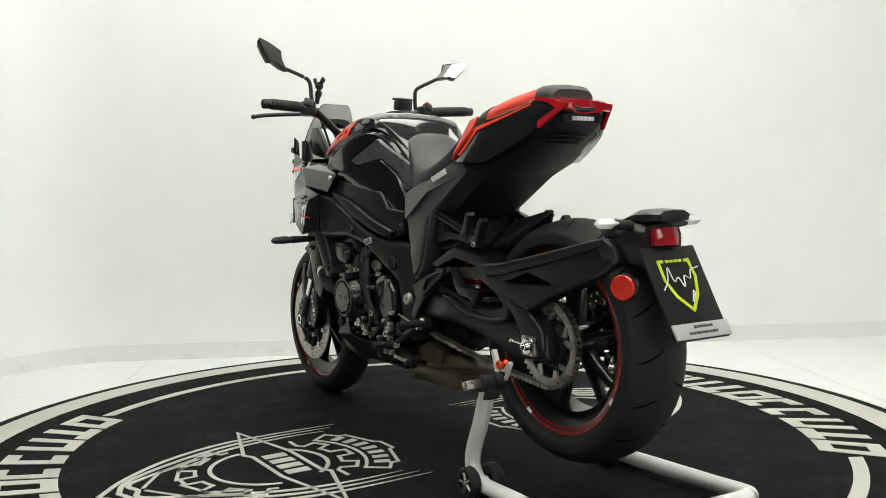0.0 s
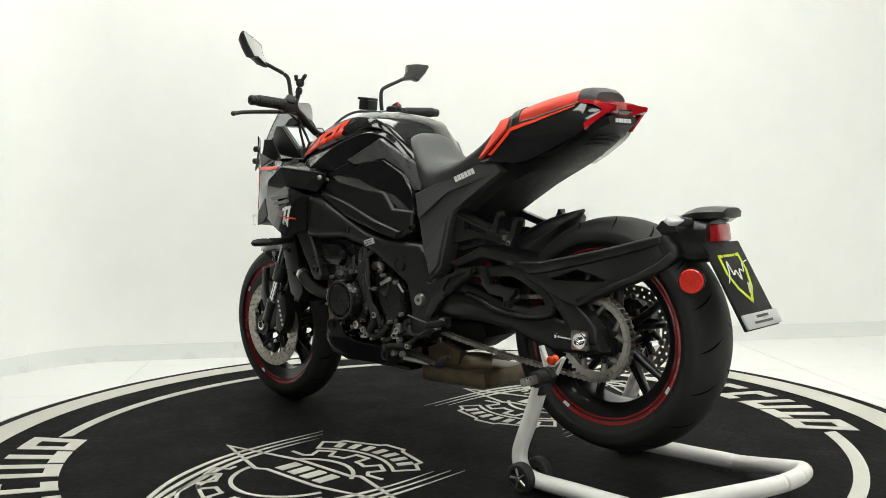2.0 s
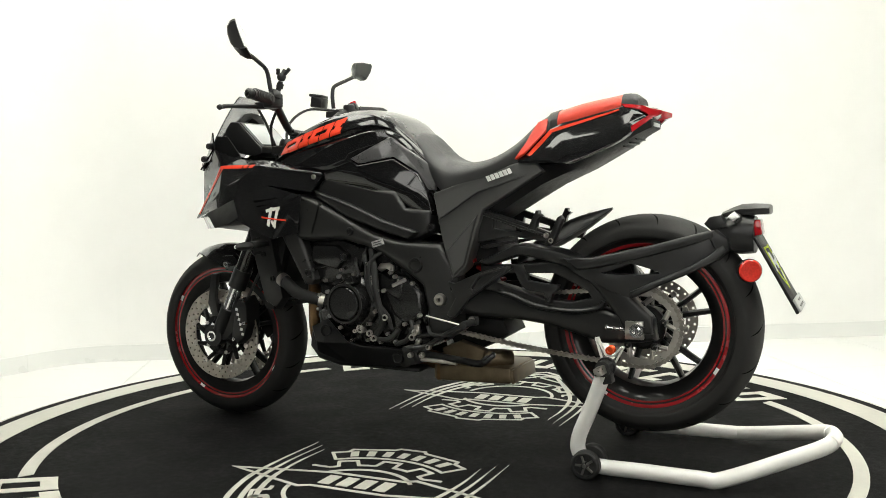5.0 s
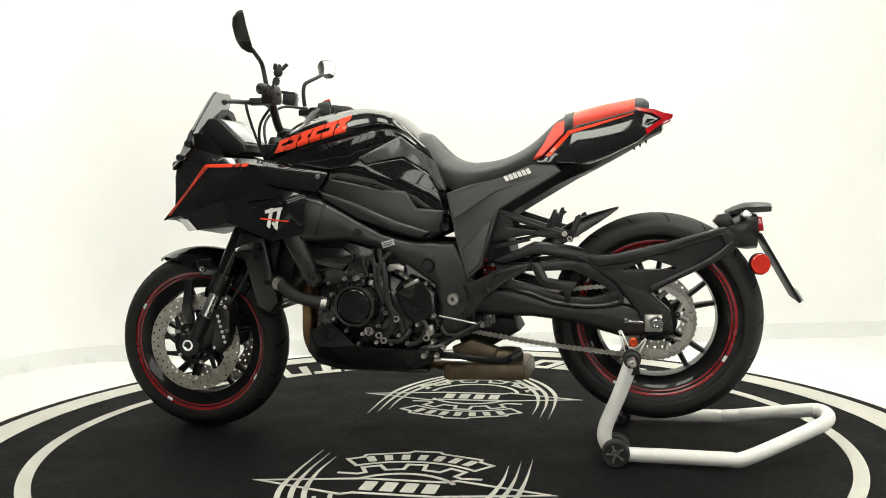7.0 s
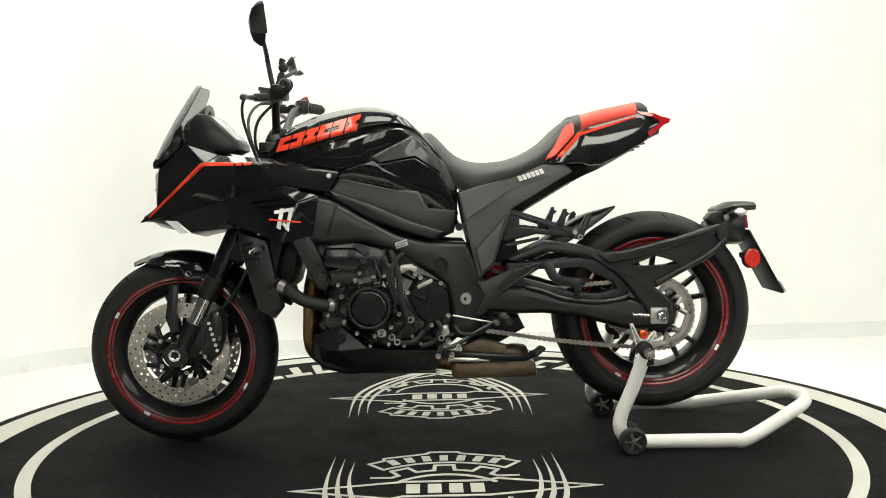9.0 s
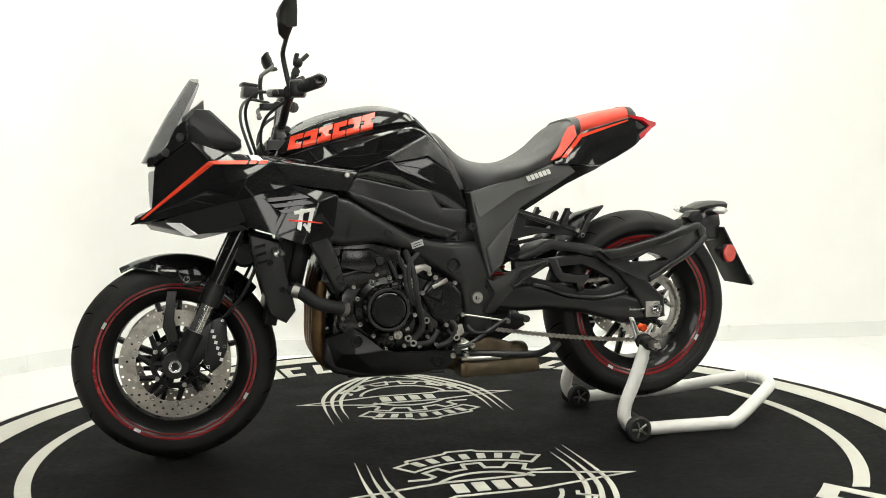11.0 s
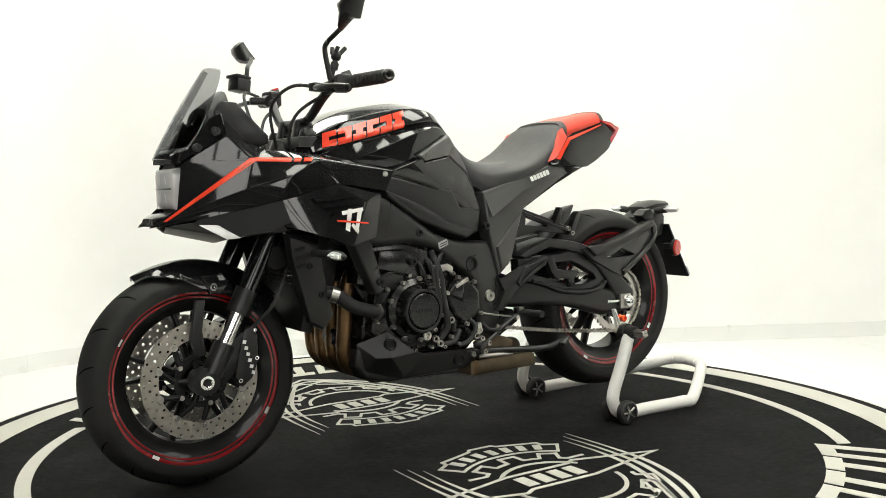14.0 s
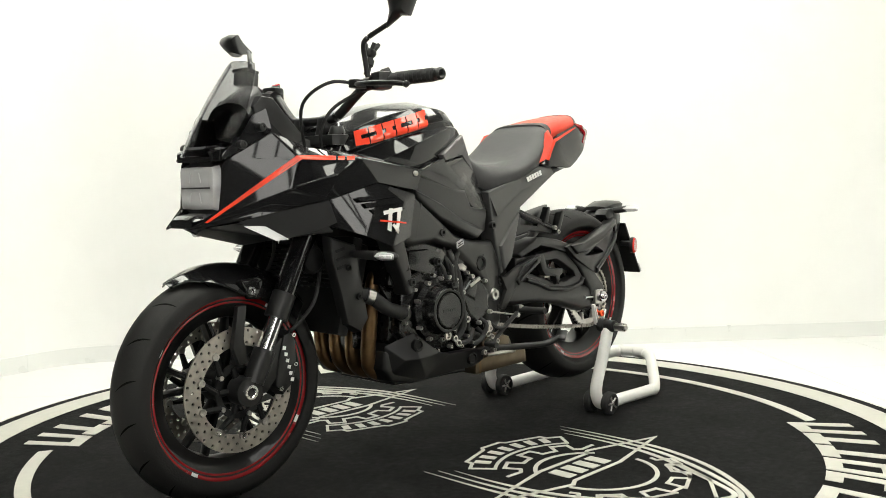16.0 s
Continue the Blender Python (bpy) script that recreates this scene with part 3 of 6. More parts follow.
FX, FZ, RX, RZ = 0.800, 0.2905, -0.660, 0.389
front = wheel(FX, FZ, 0.2905, 0.117, 0.222, 0.05, "front_wheel", True, 5)
rear = wheel(RX, RZ, 0.309, 0.184, 0.222, 0.05, "rear_wheel", True, 5)
for s in (1, -1):
    brake_disc(FX, s * 0.077, FZ, 0.110, 0.155, 3, 32, 0.005, front)
brake_disc(RX, -0.085, RZ, 0.085, 0.12, 2, 30, 0.005, rear)

# fork
RAKE = Vector((0.44, 0, -0.90)).normalized()
for s in (1, -1):
    y = s * 0.104
    ax = Vector((FX - 0.012, y, FZ))
    top = ax - RAKE * 0.70
    part("fork_tube", cyl(top, ax - RAKE * 0.195, 0.0285, 24), GLOSS, bike, "black upside-down fork tube")
    part("fork_collar", cyl(ax - RAKE * 0.255, ax - RAKE * 0.188, 0.0305, 24), SATIN, bike)
    part("fork_slider", cyl(ax - RAKE * 0.19, ax - RAKE * 0.095, 0.0215, 24), CHROME, bike, "bright chrome fork slider")
    foot = cyl(ax - RAKE * 0.105, ax - RAKE * 0.02, 0.027, 20)
    cyl(ax + Vector((0.012, -0.03 * s, 0)), ax + Vector((0.012, 0.018 * s, 0)), 0.036, 24, foot)
    plate([(0.815, 0.30), (0.80, 0.27), (0.745, 0.28), (0.70, 0.33), (0.68, 0.40), (0.70, 0.41), (0.745, 0.37)], y - 0.012, y + 0.012, foot, 0.003)
    foot_part = part("fork_foot", foot, SATIN, bike, "satin black fork foot")
    part("axle_nut", lathe([(0.010, 0), (0.010, s * 0.024), (0.012, s * 0.026), (0.018, s * 0.026), (0.019, s * 0.022), (0.019, 0)], (FX, y, FZ), 24, closed_profile=False), CHROME, foot_part, "bright axle end")
    cal = plate([(0.655, 0.33), (0.672, 0.285), (0.70, 0.262), (0.725, 0.29), (0.712, 0.36), (0.695, 0.42), (0.672, 0.428), (0.655, 0.40)], s * 0.052, s * 0.122, None, 0.008, 0.05)
    if s < 0:
        bmesh.ops.recalc_face_normals(cal, faces=cal.faces)
    caliper = part("brake_caliper", cal, SATIN, bike, "black radial brake caliper")
    lettering = bmesh.new()
    for k in range(6):
        box((0.676 - 0.0045 * k + 0.02, s * 0.1235, 0.385 - 0.0165 * k), (0.009, 0.002, 0.009), (0, -15, 0), lettering)
    part("caliper_mark", lettering, WHITE_PRINT, caliper, "white lettering bars")
    bolts(caliper, [(0.668, s * 0.12, 0.415), (0.664, s * 0.12, 0.34), (0.71, s * 0.12, 0.285)], 0.006)
    part("reflector_arm", plate([(0.79, 0.50), (0.815, 0.50), (0.832, 0.40), (0.815, 0.355), (0.79, 0.36), (0.80, 0.42)], s * 0.088, s * 0.104, None, 0.003), SATIN, bike)

# front fender
prof = [(0.300, -0.071), (0.302, -0.055), (0.309, -0.03), (0.312, 0.0), (0.309, 0.03), (0.302, 0.055), (0.300, 0.071), (0.296, 0.071), (0.298, 0.055), (0.305, 0.03), (0.308, 0.0), (0.305, -0.03), (0.298, -0.055), (0.296, -0.071)]
bm = bmesh.new()
rings = []
for k in range(25):
    a = radians(61 + 78 * k / 24)
    f = min(1.0, 0.25 + k / 8)
    rise = 0.0
    drop = 0.062 * min(1, max(0, (k - 2) / 8))
    ring = []
    for r, y in prof:
        side = max(0.0, (abs(y) - 0.05) / 0.021)
        ring.append(Vector((FX + (r + rise - drop * side) * math.cos(a), y * f * (1 + 0.12 * side), FZ + (r + rise - drop * side) * math.sin(a))))
    rings.append(ring)
fender = part("front_fender", loft(bm, rings), GLOSS, bike, "gloss black front mudguard")
for s in (1, -1):
    part("fender_leg", plate([(0.79, 0.56), (0.735, 0.565), (0.705, 0.535), (0.73, 0.508), (0.77, 0.512)], s * 0.070, s * 0.083, None, 0.006), GLOSS, fender)
bolts(fender, [(0.762, s * 0.083, 0.532) for s in (1, -1)], 0.011, 0.008)


# tank
TANK = [(0.5, [(0, 0.935), (0.06, 0.932), (0.123, 0.917), (0.15, 0.877), (0.143, 0.866), (0.155, 0.845), (0.15, 0.835), (0.12, 0.8)]),
        (0.44, [(0, 0.975), (0.07, 0.97), (0.136, 0.947), (0.17, 0.9), (0.16, 0.888), (0.178, 0.845), (0.17, 0.825), (0.13, 0.79)]),
        (0.37, [(0, 1.004), (0.08, 0.999), (0.15, 0.974), (0.184, 0.922), (0.172, 0.908), (0.195, 0.868), (0.186, 0.835), (0.14, 0.775)]),
        (0.28, [(0, 1.024), (0.092, 1.018), (0.158, 0.996), (0.19, 0.945), (0.177, 0.93), (0.204, 0.905), (0.194, 0.842), (0.15, 0.76)]),
        (0.2, [(0, 1.03), (0.095, 1.024), (0.156, 1.006), (0.184, 0.963), (0.172, 0.95), (0.198, 0.934), (0.188, 0.866), (0.15, 0.74)]),
        (0.12, [(0, 1.01), (0.092, 1.006), (0.148, 0.996), (0.166, 0.971), (0.157, 0.962), (0.18, 0.952), (0.17, 0.902), (0.14, 0.72)]),
        (0.06, [(0, 0.96), (0.076, 0.958), (0.1172, 0.9528), (0.135, 0.9428), (0.133, 0.938), (0.15, 0.93), (0.15, 0.905), (0.13, 0.71)]),
        (0, [(0, 0.9), (0.064, 0.897), (0.0972, 0.8908), (0.112, 0.8788), (0.114, 0.87), (0.122, 0.862), (0.135, 0.82), (0.12, 0.69)]),
        (-0.055, [(0, 0.83), (0.054, 0.828), (0.0772, 0.8248), (0.09, 0.8138), (0.094, 0.806), (0.1, 0.8), (0.112, 0.76), (0.105, 0.67)])]
tank_bm = crisp(body(TANK, 4, 1), 12, 0.004)
bmesh.ops.triangulate(tank_bm, faces=tank_bm.faces)
from mathutils.bvhtree import BVHTree
tank_tree = BVHTree.FromBMesh(tank_bm)
tank = part("fuel_tank", tank_bm, GLOSS, bike, "gloss black angular fuel tank", 50)


def decal(name, quads, bvh, mat, parent, label="", off=0.0012, thick=0.0012, side=1, n=8, m=3):
    """Thin film pieces laid on a side surface: quads of (x, z) corners."""
    bm = bmesh.new()
    for a, b, c, d in quads:
        grid = []
        for i in range(n + 1):
            row = []
            for j in range(m + 1):
                u, v = i / n, j / m
                x = (a[0] * (1 - u) + b[0] * u) * (1 - v) + (d[0] * (1 - u) + c[0] * u) * v
                z = (a[1] * (1 - u) + b[1] * u) * (1 - v) + (d[1] * (1 - u) + c[1] * u) * v
                hit, nor, _, _ = bvh.ray_cast(Vector((x, 1.0, z)), Vector((0, -1, 0)))
                if hit is None:
                    hit, nor, _, _ = bvh.find_nearest(Vector((x, 0.15, z)))
                nor = nor if nor.y > 0 else -nor
                row.append((hit + nor * off, hit + nor * (off + thick)))
            grid.append(row)
        lo = [[bm.verts.new(p[0]) for p in r] for r in grid]
        hi = [[bm.verts.new(p[1]) for p in r] for r in grid]
        for i in range(n):
            for j in range(m):
                bm.faces.new((hi[i][j], hi[i + 1][j], hi[i + 1][j + 1], hi[i][j + 1]))
        rim = [(i, 0) for i in range(n)] + [(n, j) for j in range(m)] + [(i, m) for i in range(n, 0, -1)] + [(0, j) for j in range(m, 0, -1)]
        for k in range(len(rim)):
            p, q = rim[k], rim[(k + 1) % len(rim)]
            bm.faces.new((lo[p[0]][p[1]], lo[q[0]][q[1]], hi[q[0]][q[1]], hi[p[0]][p[1]]))
    if side < 0:
        bm2 = mirrored(bm)
        bm.free()
        bm = bm2
    return part(name, bm, mat, parent, label)


def bars_along(p, q, height, count, fill=0.82, lean=0.25):
    """Upright bar shapes in a row from p to q, as quads."""
    p, q = Vector(p), Vector(q)
    d = q - p
    up = Vector((-d.y, d.x)).normalized()
    up = up if up.y > 0 else -up
    out = []
    for k in range(count):
        a, b = p + d * (k / count), p + d * ((k + fill) / count)
        sh = d.normalized() * height * lean
        out.append([tuple(v) for v in (a, b, b + up * height + sh, a + up * height + sh)])
    return out


def logo_quads(p, q, h0, h1, count):
    """Heavy marks in a row, each of two or three bars."""
    p, q = Vector(p), Vector(q)
    d = q - p
    out = []
    for k in range(count):
        for j, (u0, u1, v0, v1) in enumerate(((0.0, 0.9, 0.0, 0.36), (0.0, 0.9, 0.64, 1.0), ((0.0, 0.42, 0.36, 0.64), (0.48, 0.9, 0.36, 0.64), (0.2, 0.7, 0.36, 0.64))[k % 3])):
            c = []
            for u, v in ((u0, v0), (u1, v0), (u1, v1), (u0, v1)):
                f = (k + u) / count
                h = h0 + (h1 - h0) * f
                b = p + d * f
                c.append((b.x - v * h * 0.28, b.y + v * h))
            out.append(c)
    return out


for s in (1, -1):
    marks = logo_quads((0.474, 0.890), (0.232, 0.953), 0.040, 0.046, 6)
    for k in range(6):
        decal("tank_logo", marks[3 * k:3 * k + 3], tank_tree, ORANGE, tank, "orange-red lettering shape", 0.002, 0.0015, side=s, n=5, m=4)



def splay(bm, k, x0=0.0):
    """Leans a side plate outwards with x."""
    for v in bm.verts:
        v.co.y += k * (v.co.x - x0) * (1 if v.co.y > 0 else -1)
    return bm


# nose cowl
T, B, C, D = (0.912, 0.052, 0.693), (0.850, 0.086, 0.728), (0.838, 0.094, 0.848), (0.738, 0.158, 0.918)
E, K, S = (0.64, 0.165, 0.884), (0.683, 0.190, 0.858), (0.515, 0.225, 0.860)
F, R = (0.47, 0.165, 0.872), (0.285, 0.212, 0.830)
L1, L2, L3, L4 = (0.80, 0.125, 0.710), (0.62, 0.212, 0.760), (0.47, 0.236, 0.796), (0.32, 0.228, 0.774)
M1, M2 = (0.705, 0.182, 0.779), (0.590, 0.224, 0.818)
cowl_bm = shell([T, B, C, D, E, K, S, F, R, L1, L2, L3, L4, M1, M2],
                [(0, 1, 5), (1, 2, 5), (2, 3, 5), (3, 4, 5), (4, 7, 6, 5), (6, 7, 8), (0, 5, 13), (5, 6, 14, 13), (0, 13, 10, 9), (13, 14, 10), (14, 6, 11, 10), (6, 8, 12, 11)], 0.006, 0.005)
bmesh.ops.triangulate(cowl_bm, faces=cowl_bm.faces)
cowl_tree = BVHTree.FromBMesh(cowl_bm)
cowl, cowl_r = pair("nose_cowl", cowl_bm, GLOSS, bike, "gloss black angular nose fairing")
wing_bm = shell([(0.80, 0.122, 0.705), (0.62, 0.218, 0.752), (0.47, 0.242, 0.788), (0.345, 0.245, 0.764), (0.362, 0.242, 0.650), (0.447, 0.266, 0.630), (0.53, 0.250, 0.662), (0.62, 0.215, 0.690), (0.40, 0.262, 0.745)],
                [(1, 2, 6, 7), (2, 8, 5, 6), (2, 3, 8), (3, 4, 8), (8, 4, 5)], 0.006)
bmesh.ops.triangulate(wing_bm, faces=wing_bm.faces)
wing_tree = BVHTree.FromBMesh(wing_bm)
wing, wing_r = pair("side_cowl", wing_bm, GLOSS, bike, "gloss black side fairing with vents")
chin_bm = shell([(0.87, 0.055, 0.690), (0.80, 0.122, 0.703), (0.62, 0.212, 0.690), (0.59, 0.20, 0.672), (0.735, 0.172, 0.662), (0.725, 0.0, 0.640), (0.86, 0.0, 0.672), (0.60, 0.0, 0.668)],
                [(0, 1, 4), (1, 2, 3, 4), (0, 4, 5, 6), (4, 3, 7, 5)], 0.004)
pair("chin_side", shell([(0.815, 0.116, 0.705), (0.62, 0.220, 0.753), (0.600, 0.226, 0.697), (0.650, 0.206, 0.676), (0.735, 0.174, 0.660)], [(0, 1, 2, 3, 4)], 0.005), MATTE, bike, "matte black lower cheek of the nose")
pair("chin_cowl", chin_bm, SATIN, bike, "satin black chin fairing")
part("cowl_core", body([(0.84, [(0, 0.85), (0.05, 0.845), (0.07, 0.78), (0.05, 0.71), (0, 0.70)]), (0.74, [(0, 0.88), (0.07, 0.875), (0.12, 0.80), (0.10, 0.70), (0, 0.68)]), (0.62, [(0, 0.86), (0.09, 0.85), (0.155, 0.79), (0.14, 0.71), (0, 0.69)]), (0.46, [(0, 0.85), (0.09, 0.84), (0.17, 0.79), (0.16, 0.70), (0, 0.68)])], 2, 3), MATTE, bike, "matte black inner fairing")
for s in (1, -1):
    m = bmesh.new()
    for k in range(3):
        z = 0.758 - 0.016 * k
        a = [(0.55 - 0.02 * k, 0.2395 + 0.002 * k, z), (0.44 - 0.012 * k, 0.2560, z + 0.008), (0.425 - 0.012 * k, 0.2590, z), (0.54 - 0.02 * k, 0.2430 + 0.002 * k, z - 0.010)]
        loft(m, [[(x, y * s, zz) for x, y, zz in a], [(x, (y + 0.004) * s, zz) for x, y, zz in a]])
    part("vent_fin", m, GLOSS, wing if s > 0 else wing_r, "slim vent fins")

# stripe and marks on the fairing
for s in (1, -1):
    own, own2 = (cowl, wing) if s > 0 else (cowl_r, wing_r)
    decal("accent_stripe", [[(0.880, 0.705), (0.690, 0.862), (0.678, 0.8535), (0.874, 0.7035)], [(0.690, 0.862), (0.585, 0.8610), (0.590, 0.8515), (0.676, 0.853)], [(0.578, 0.861), (0.560, 0.861), (0.566, 0.852), (0.584, 0.852)], [(0.553, 0.861), (0.532, 0.8605), (0.538, 0.8525), (0.559, 0.852)]], cowl_tree, ORANGE, own, "orange-red accent stripe", side=s, n=10, m=2)
    decal("side_mark", [[(0.470, 0.722), (0.412, 0.731), (0.412, 0.722), (0.468, 0.712)], [(0.452, 0.728), (0.441, 0.728), (0.452, 0.668), (0.463, 0.674)], [(0.425, 0.728), (0.413, 0.730), (0.428, 0.672), (0.438, 0.668)], [(0.447, 0.684), (0.430, 0.662), (0.426, 0.672), (0.441, 0.690)]], wing_tree, WHITE_PRINT, own2, "white brush-stroke mark", side=s, n=3, m=2)
    decal("side_slash", [[(0.484, 0.700), (0.395, 0.691), (0.395, 0.687), (0.484, 0.695)]], wing_tree, ORANGE, own2, "thin red slash", 0.0028, side=s, n=6, m=1)
    part("cowl_screw", lathe([(0, 0.006), (0.006, 0.006), (0.0075, 0.003), (0.0075, -0.004)], (0.316, 0.2175, 0.8195), 14, closed_profile=False) if s > 0 else mirrored(lathe([(0, 0.006), (0.006, 0.006), (0.0075, 0.003), (0.0075, -0.004)], (0.316, 0.2175, 0.8195), 14, closed_profile=False)), STEEL, own)

part("beak", body([(0.78, [(0, 0.722), (0.06, 0.722), (0.10, 0.718), (0.09, 0.690), (0, 0.684)]), (0.865, [(0, 0.726), (0.05, 0.725), (0.072, 0.716), (0.06, 0.690), (0, 0.686)]), (0.900, [(0, 0.712), (0.040, 0.710), (0.050, 0.704), (0.044, 0.690), (0, 0.690)])], 2, 1), GLOSS, bike, "gloss black beak below the headlight")

# headlight
light = part("headlight", body([(0.79, [(0, 0.84), (0.07, 0.84), (0.085, 0.83), (0.085, 0.74), (0.07, 0.73), (0, 0.73)]), (0.8340, [(0, 0.845), (0.078, 0.845), (0.084, 0.836), (0.079, 0.738), (0.075, 0.728), (0, 0.728)])], 1, 1), MATTE, bike, "square two-part led headlight")
part("headlight_lens", body([(0.8350, [(0, 0.842), (0.074, 0.841), (0.080, 0.83), (0.076, 0.742), (0.072, 0.732), (0, 0.731)]), (0.8540, [(0, 0.838), (0.068, 0.837), (0.073, 0.826), (0.070, 0.746), (0.066, 0.736), (0, 0.735)]), (0.8580, [(0, 0.826), (0.052, 0.825), (0.060, 0.818), (0.056, 0.754), (0.05, 0.748), (0, 0.747)])], 2, 1), CLEAR, light, "clear headlight lens")
for z in (0.812, 0.762):
    part("reflector_bowl", box((0.8355, 0, z), (0.004, 0.146, 0.042), (0, 0, 0), None, 0.002), LAMP_IN, light, "bright reflector")
    for y in (-0.035, 0.035):
        part("led_lens", lathe([(0, 0), (0.012, 0), (0.015, 0.006), (0.0155, 0.010)], (0, 0, 0), 16, closed_profile=False), LAMP_IN, light).matrix_basis = pose(0.846, y, z, 0, 0, 90)
part("headlight_divider", box((0.840, 0, 0.787), (0.008, 0.15, 0.012), (0, 0, 0), None, 0.002), MATTE, light)
part("lens_seam", box((0.8575, 0, 0.787), (0.004, 0.128, 0.004), (0, 0, 0), None, 0.001), SATIN, light, "dark seam across the lens")
for s in (1, -1):
    for z in (0.812, 0.763):
        part("lens_seam", box((0.8580, s * 0.022, z), (0.003, 0.0025, 0.026), (s * 18, 0, 0), None, 0.001), SILVER, light)
brow = part("headlight_brow", body([(0.77, [(0, 0.900), (0.07, 0.897), (0.105, 0.885), (0.10, 0.852), (0, 0.850)]), (0.838, [(0, 0.890), (0.06, 0.888), (0.096, 0.880), (0.092, 0.851), (0, 0.849)]), (0.858, [(0, 0.876), (0.05, 0.875), (0.080, 0.870), (0.078, 0.851), (0, 0.849)])], 2, 1), GLOSS, bike, "gloss black brow above the headlight")
bm = bmesh.new()
for k in range(6):
    box((0.8505, 0.03 - 0.012 * k, 0.8835), (0.004, 0.009, 0.008), (0, -55, 0), bm)
part("brow_mark", bm, SILVER, brow, "small silver lettering bars")

# marker lamps under the cowl
for s in (1, -1):
    bm = shell([(0.812, 0.114, 0.701), (0.775, 0.145, 0.700), (0.728, 0.176, 0.667), (0.755, 0.160, 0.664)], [(0, 1, 2, 3)], 0.010)
    for v in bm.verts:
        v.co.y += 0.022
        v.co.z -= 0.006
    part("marker_lamp", bm if s > 0 else mirrored(bm), CLEAR, bike, "clear wedge-shaped position lamp")
    bm = shell([(0.808, 0.127, 0.694), (0.775, 0.155, 0.693), (0.734, 0.185, 0.664), (0.757, 0.170, 0.662)], [(0, 1, 2, 3)], 0.003)
    part("marker_reflector", bm if s > 0 else mirrored(bm), LAMP_IN, bike, "bright lamp reflector")

# screen
rows = []
for xc, xs, hw, z in ((0.880, 0.846, 0.086, 0.864), (0.846, 0.797, 0.102, 0.93), (0.806, 0.760, 0.095, 1.0), (0.768, 0.730, 0.078, 1.06), (0.745, 0.715, 0.060, 1.095), (0.738, 0.712, 0.048, 1.104)):
    rows.append([Vector((xc + (xs - xc) * u * u, hw * u, z - 0.004 * u * u)) for u in np.linspace(-1, 1, 13)])
grid = [spline([r[i] for r in rows], 4) for i in range(13)]
bm = bmesh.new()
vs = [[bm.verts.new(p) for p in col] for col in grid]
for a, b in zip(vs, vs[1:]):
    for i in range(len(a) - 1):
        bm.faces.new((a[i], a[i + 1], b[i + 1], b[i]))
bmesh.ops.recalc_face_normals(bm, faces=bm.faces)
outer = bm.faces[:]
rim = [e for e in bm.edges if len(e.link_faces) == 1]
twin = {v: bm.verts.new(v.co - v.normal * 0.003) for v in bm.verts[:]}
for f in outer:
    bm.faces.new([twin[v] for v in reversed(f.verts)])
for e in rim:
    a, b = e.verts
    bm.faces.new((a, b, twin[b], twin[a]))
screen = part("windscreen", bm, SMOKE, bike, "smoked grey flyscreen")
for s in (1, -1):
    bm = shell([(0.850, 0.104, 0.850), (0.742, 0.160, 0.922), (0.752, 0.152, 0.975), (0.775, 0.128, 0.960), (0.800, 0.118, 0.905), (0.842, 0.100, 0.868)], [(0, 1, 4), (1, 2, 3, 4), (0, 4, 5)], 0.005)
    br = part("screen_bracket", bm if s > 0 else mirrored(bm), GLOSS, bike, "gloss black screen side bracket")
    for x, y, z in ((0.765, 0.149, 0.930), (0.806, 0.127, 0.889)):
        part("screen_screw", lathe([(0, s * 0.007), (0.004, s * 0.007), (0.005, s * 0.009), (0.010, s * 0.008), (0.011, 0), (0.011, s * -0.008)], (x, s * y, z), 16, closed_profile=False), SATIN, br)

pair("inner_cowl", shell([(0.815, 0.098, 0.850), (0.765, 0.116, 0.965), (0.725, 0.108, 0.962), (0.665, 0.122, 0.898), (0.632, 0.150, 0.868), (0.700, 0.150, 0.850)], [(0, 1, 2, 3), (0, 3, 4, 5)], 0.005, 0.002), MATTE, bike, "matte black inner panel behind the screen")

# instrument pod
pod = part("instrument_pod", plate([(0.690, 1.010), (0.600, 0.922), (0.598, 0.905), (0.625, 0.893), (0.735, 0.915), (0.745, 0.985), (0.722, 1.012)], -0.092, 0.092, None, 0.004), SATIN, bike, "black instrument pod")
part("display", box((0.642, 0, 0.969), (0.004, 0.155, 0.10), (0, 45.6, 0), None, 0.001), SCREEN, pod, "grey lcd display")
part("display_bezel", frame_plate([(0.0, -0.088), (0.0, 0.088), (0.125, 0.088), (0.125, -0.088)], [(0.012, -0.078), (0.012, 0.078), (0.113, 0.078), (0.113, -0.078)], -0.003, 0.003), SATIN, pod).matrix_basis = Matrix.Translation((0.5985, 0, 0.922)) @ Matrix.Rotation(radians(45.6), 4, "Y") @ Matrix(((0, -1, 0, 0), (0, 0, 1, 0), (1, 0, 0, 0), (0, 0, 0, 1)))
part("pod_visor", body([(0.70, [(0, 1.046), (0.045, 1.04), (0.07, 1.012), (0.06, 1.006), (0, 1.03)]), (0.76, [(0, 1.0), (0.06, 0.99), (0.09, 0.965), (0.08, 0.955), (0, 0.985)])], 2, 2), SATIN, bike, "black visor over the display")

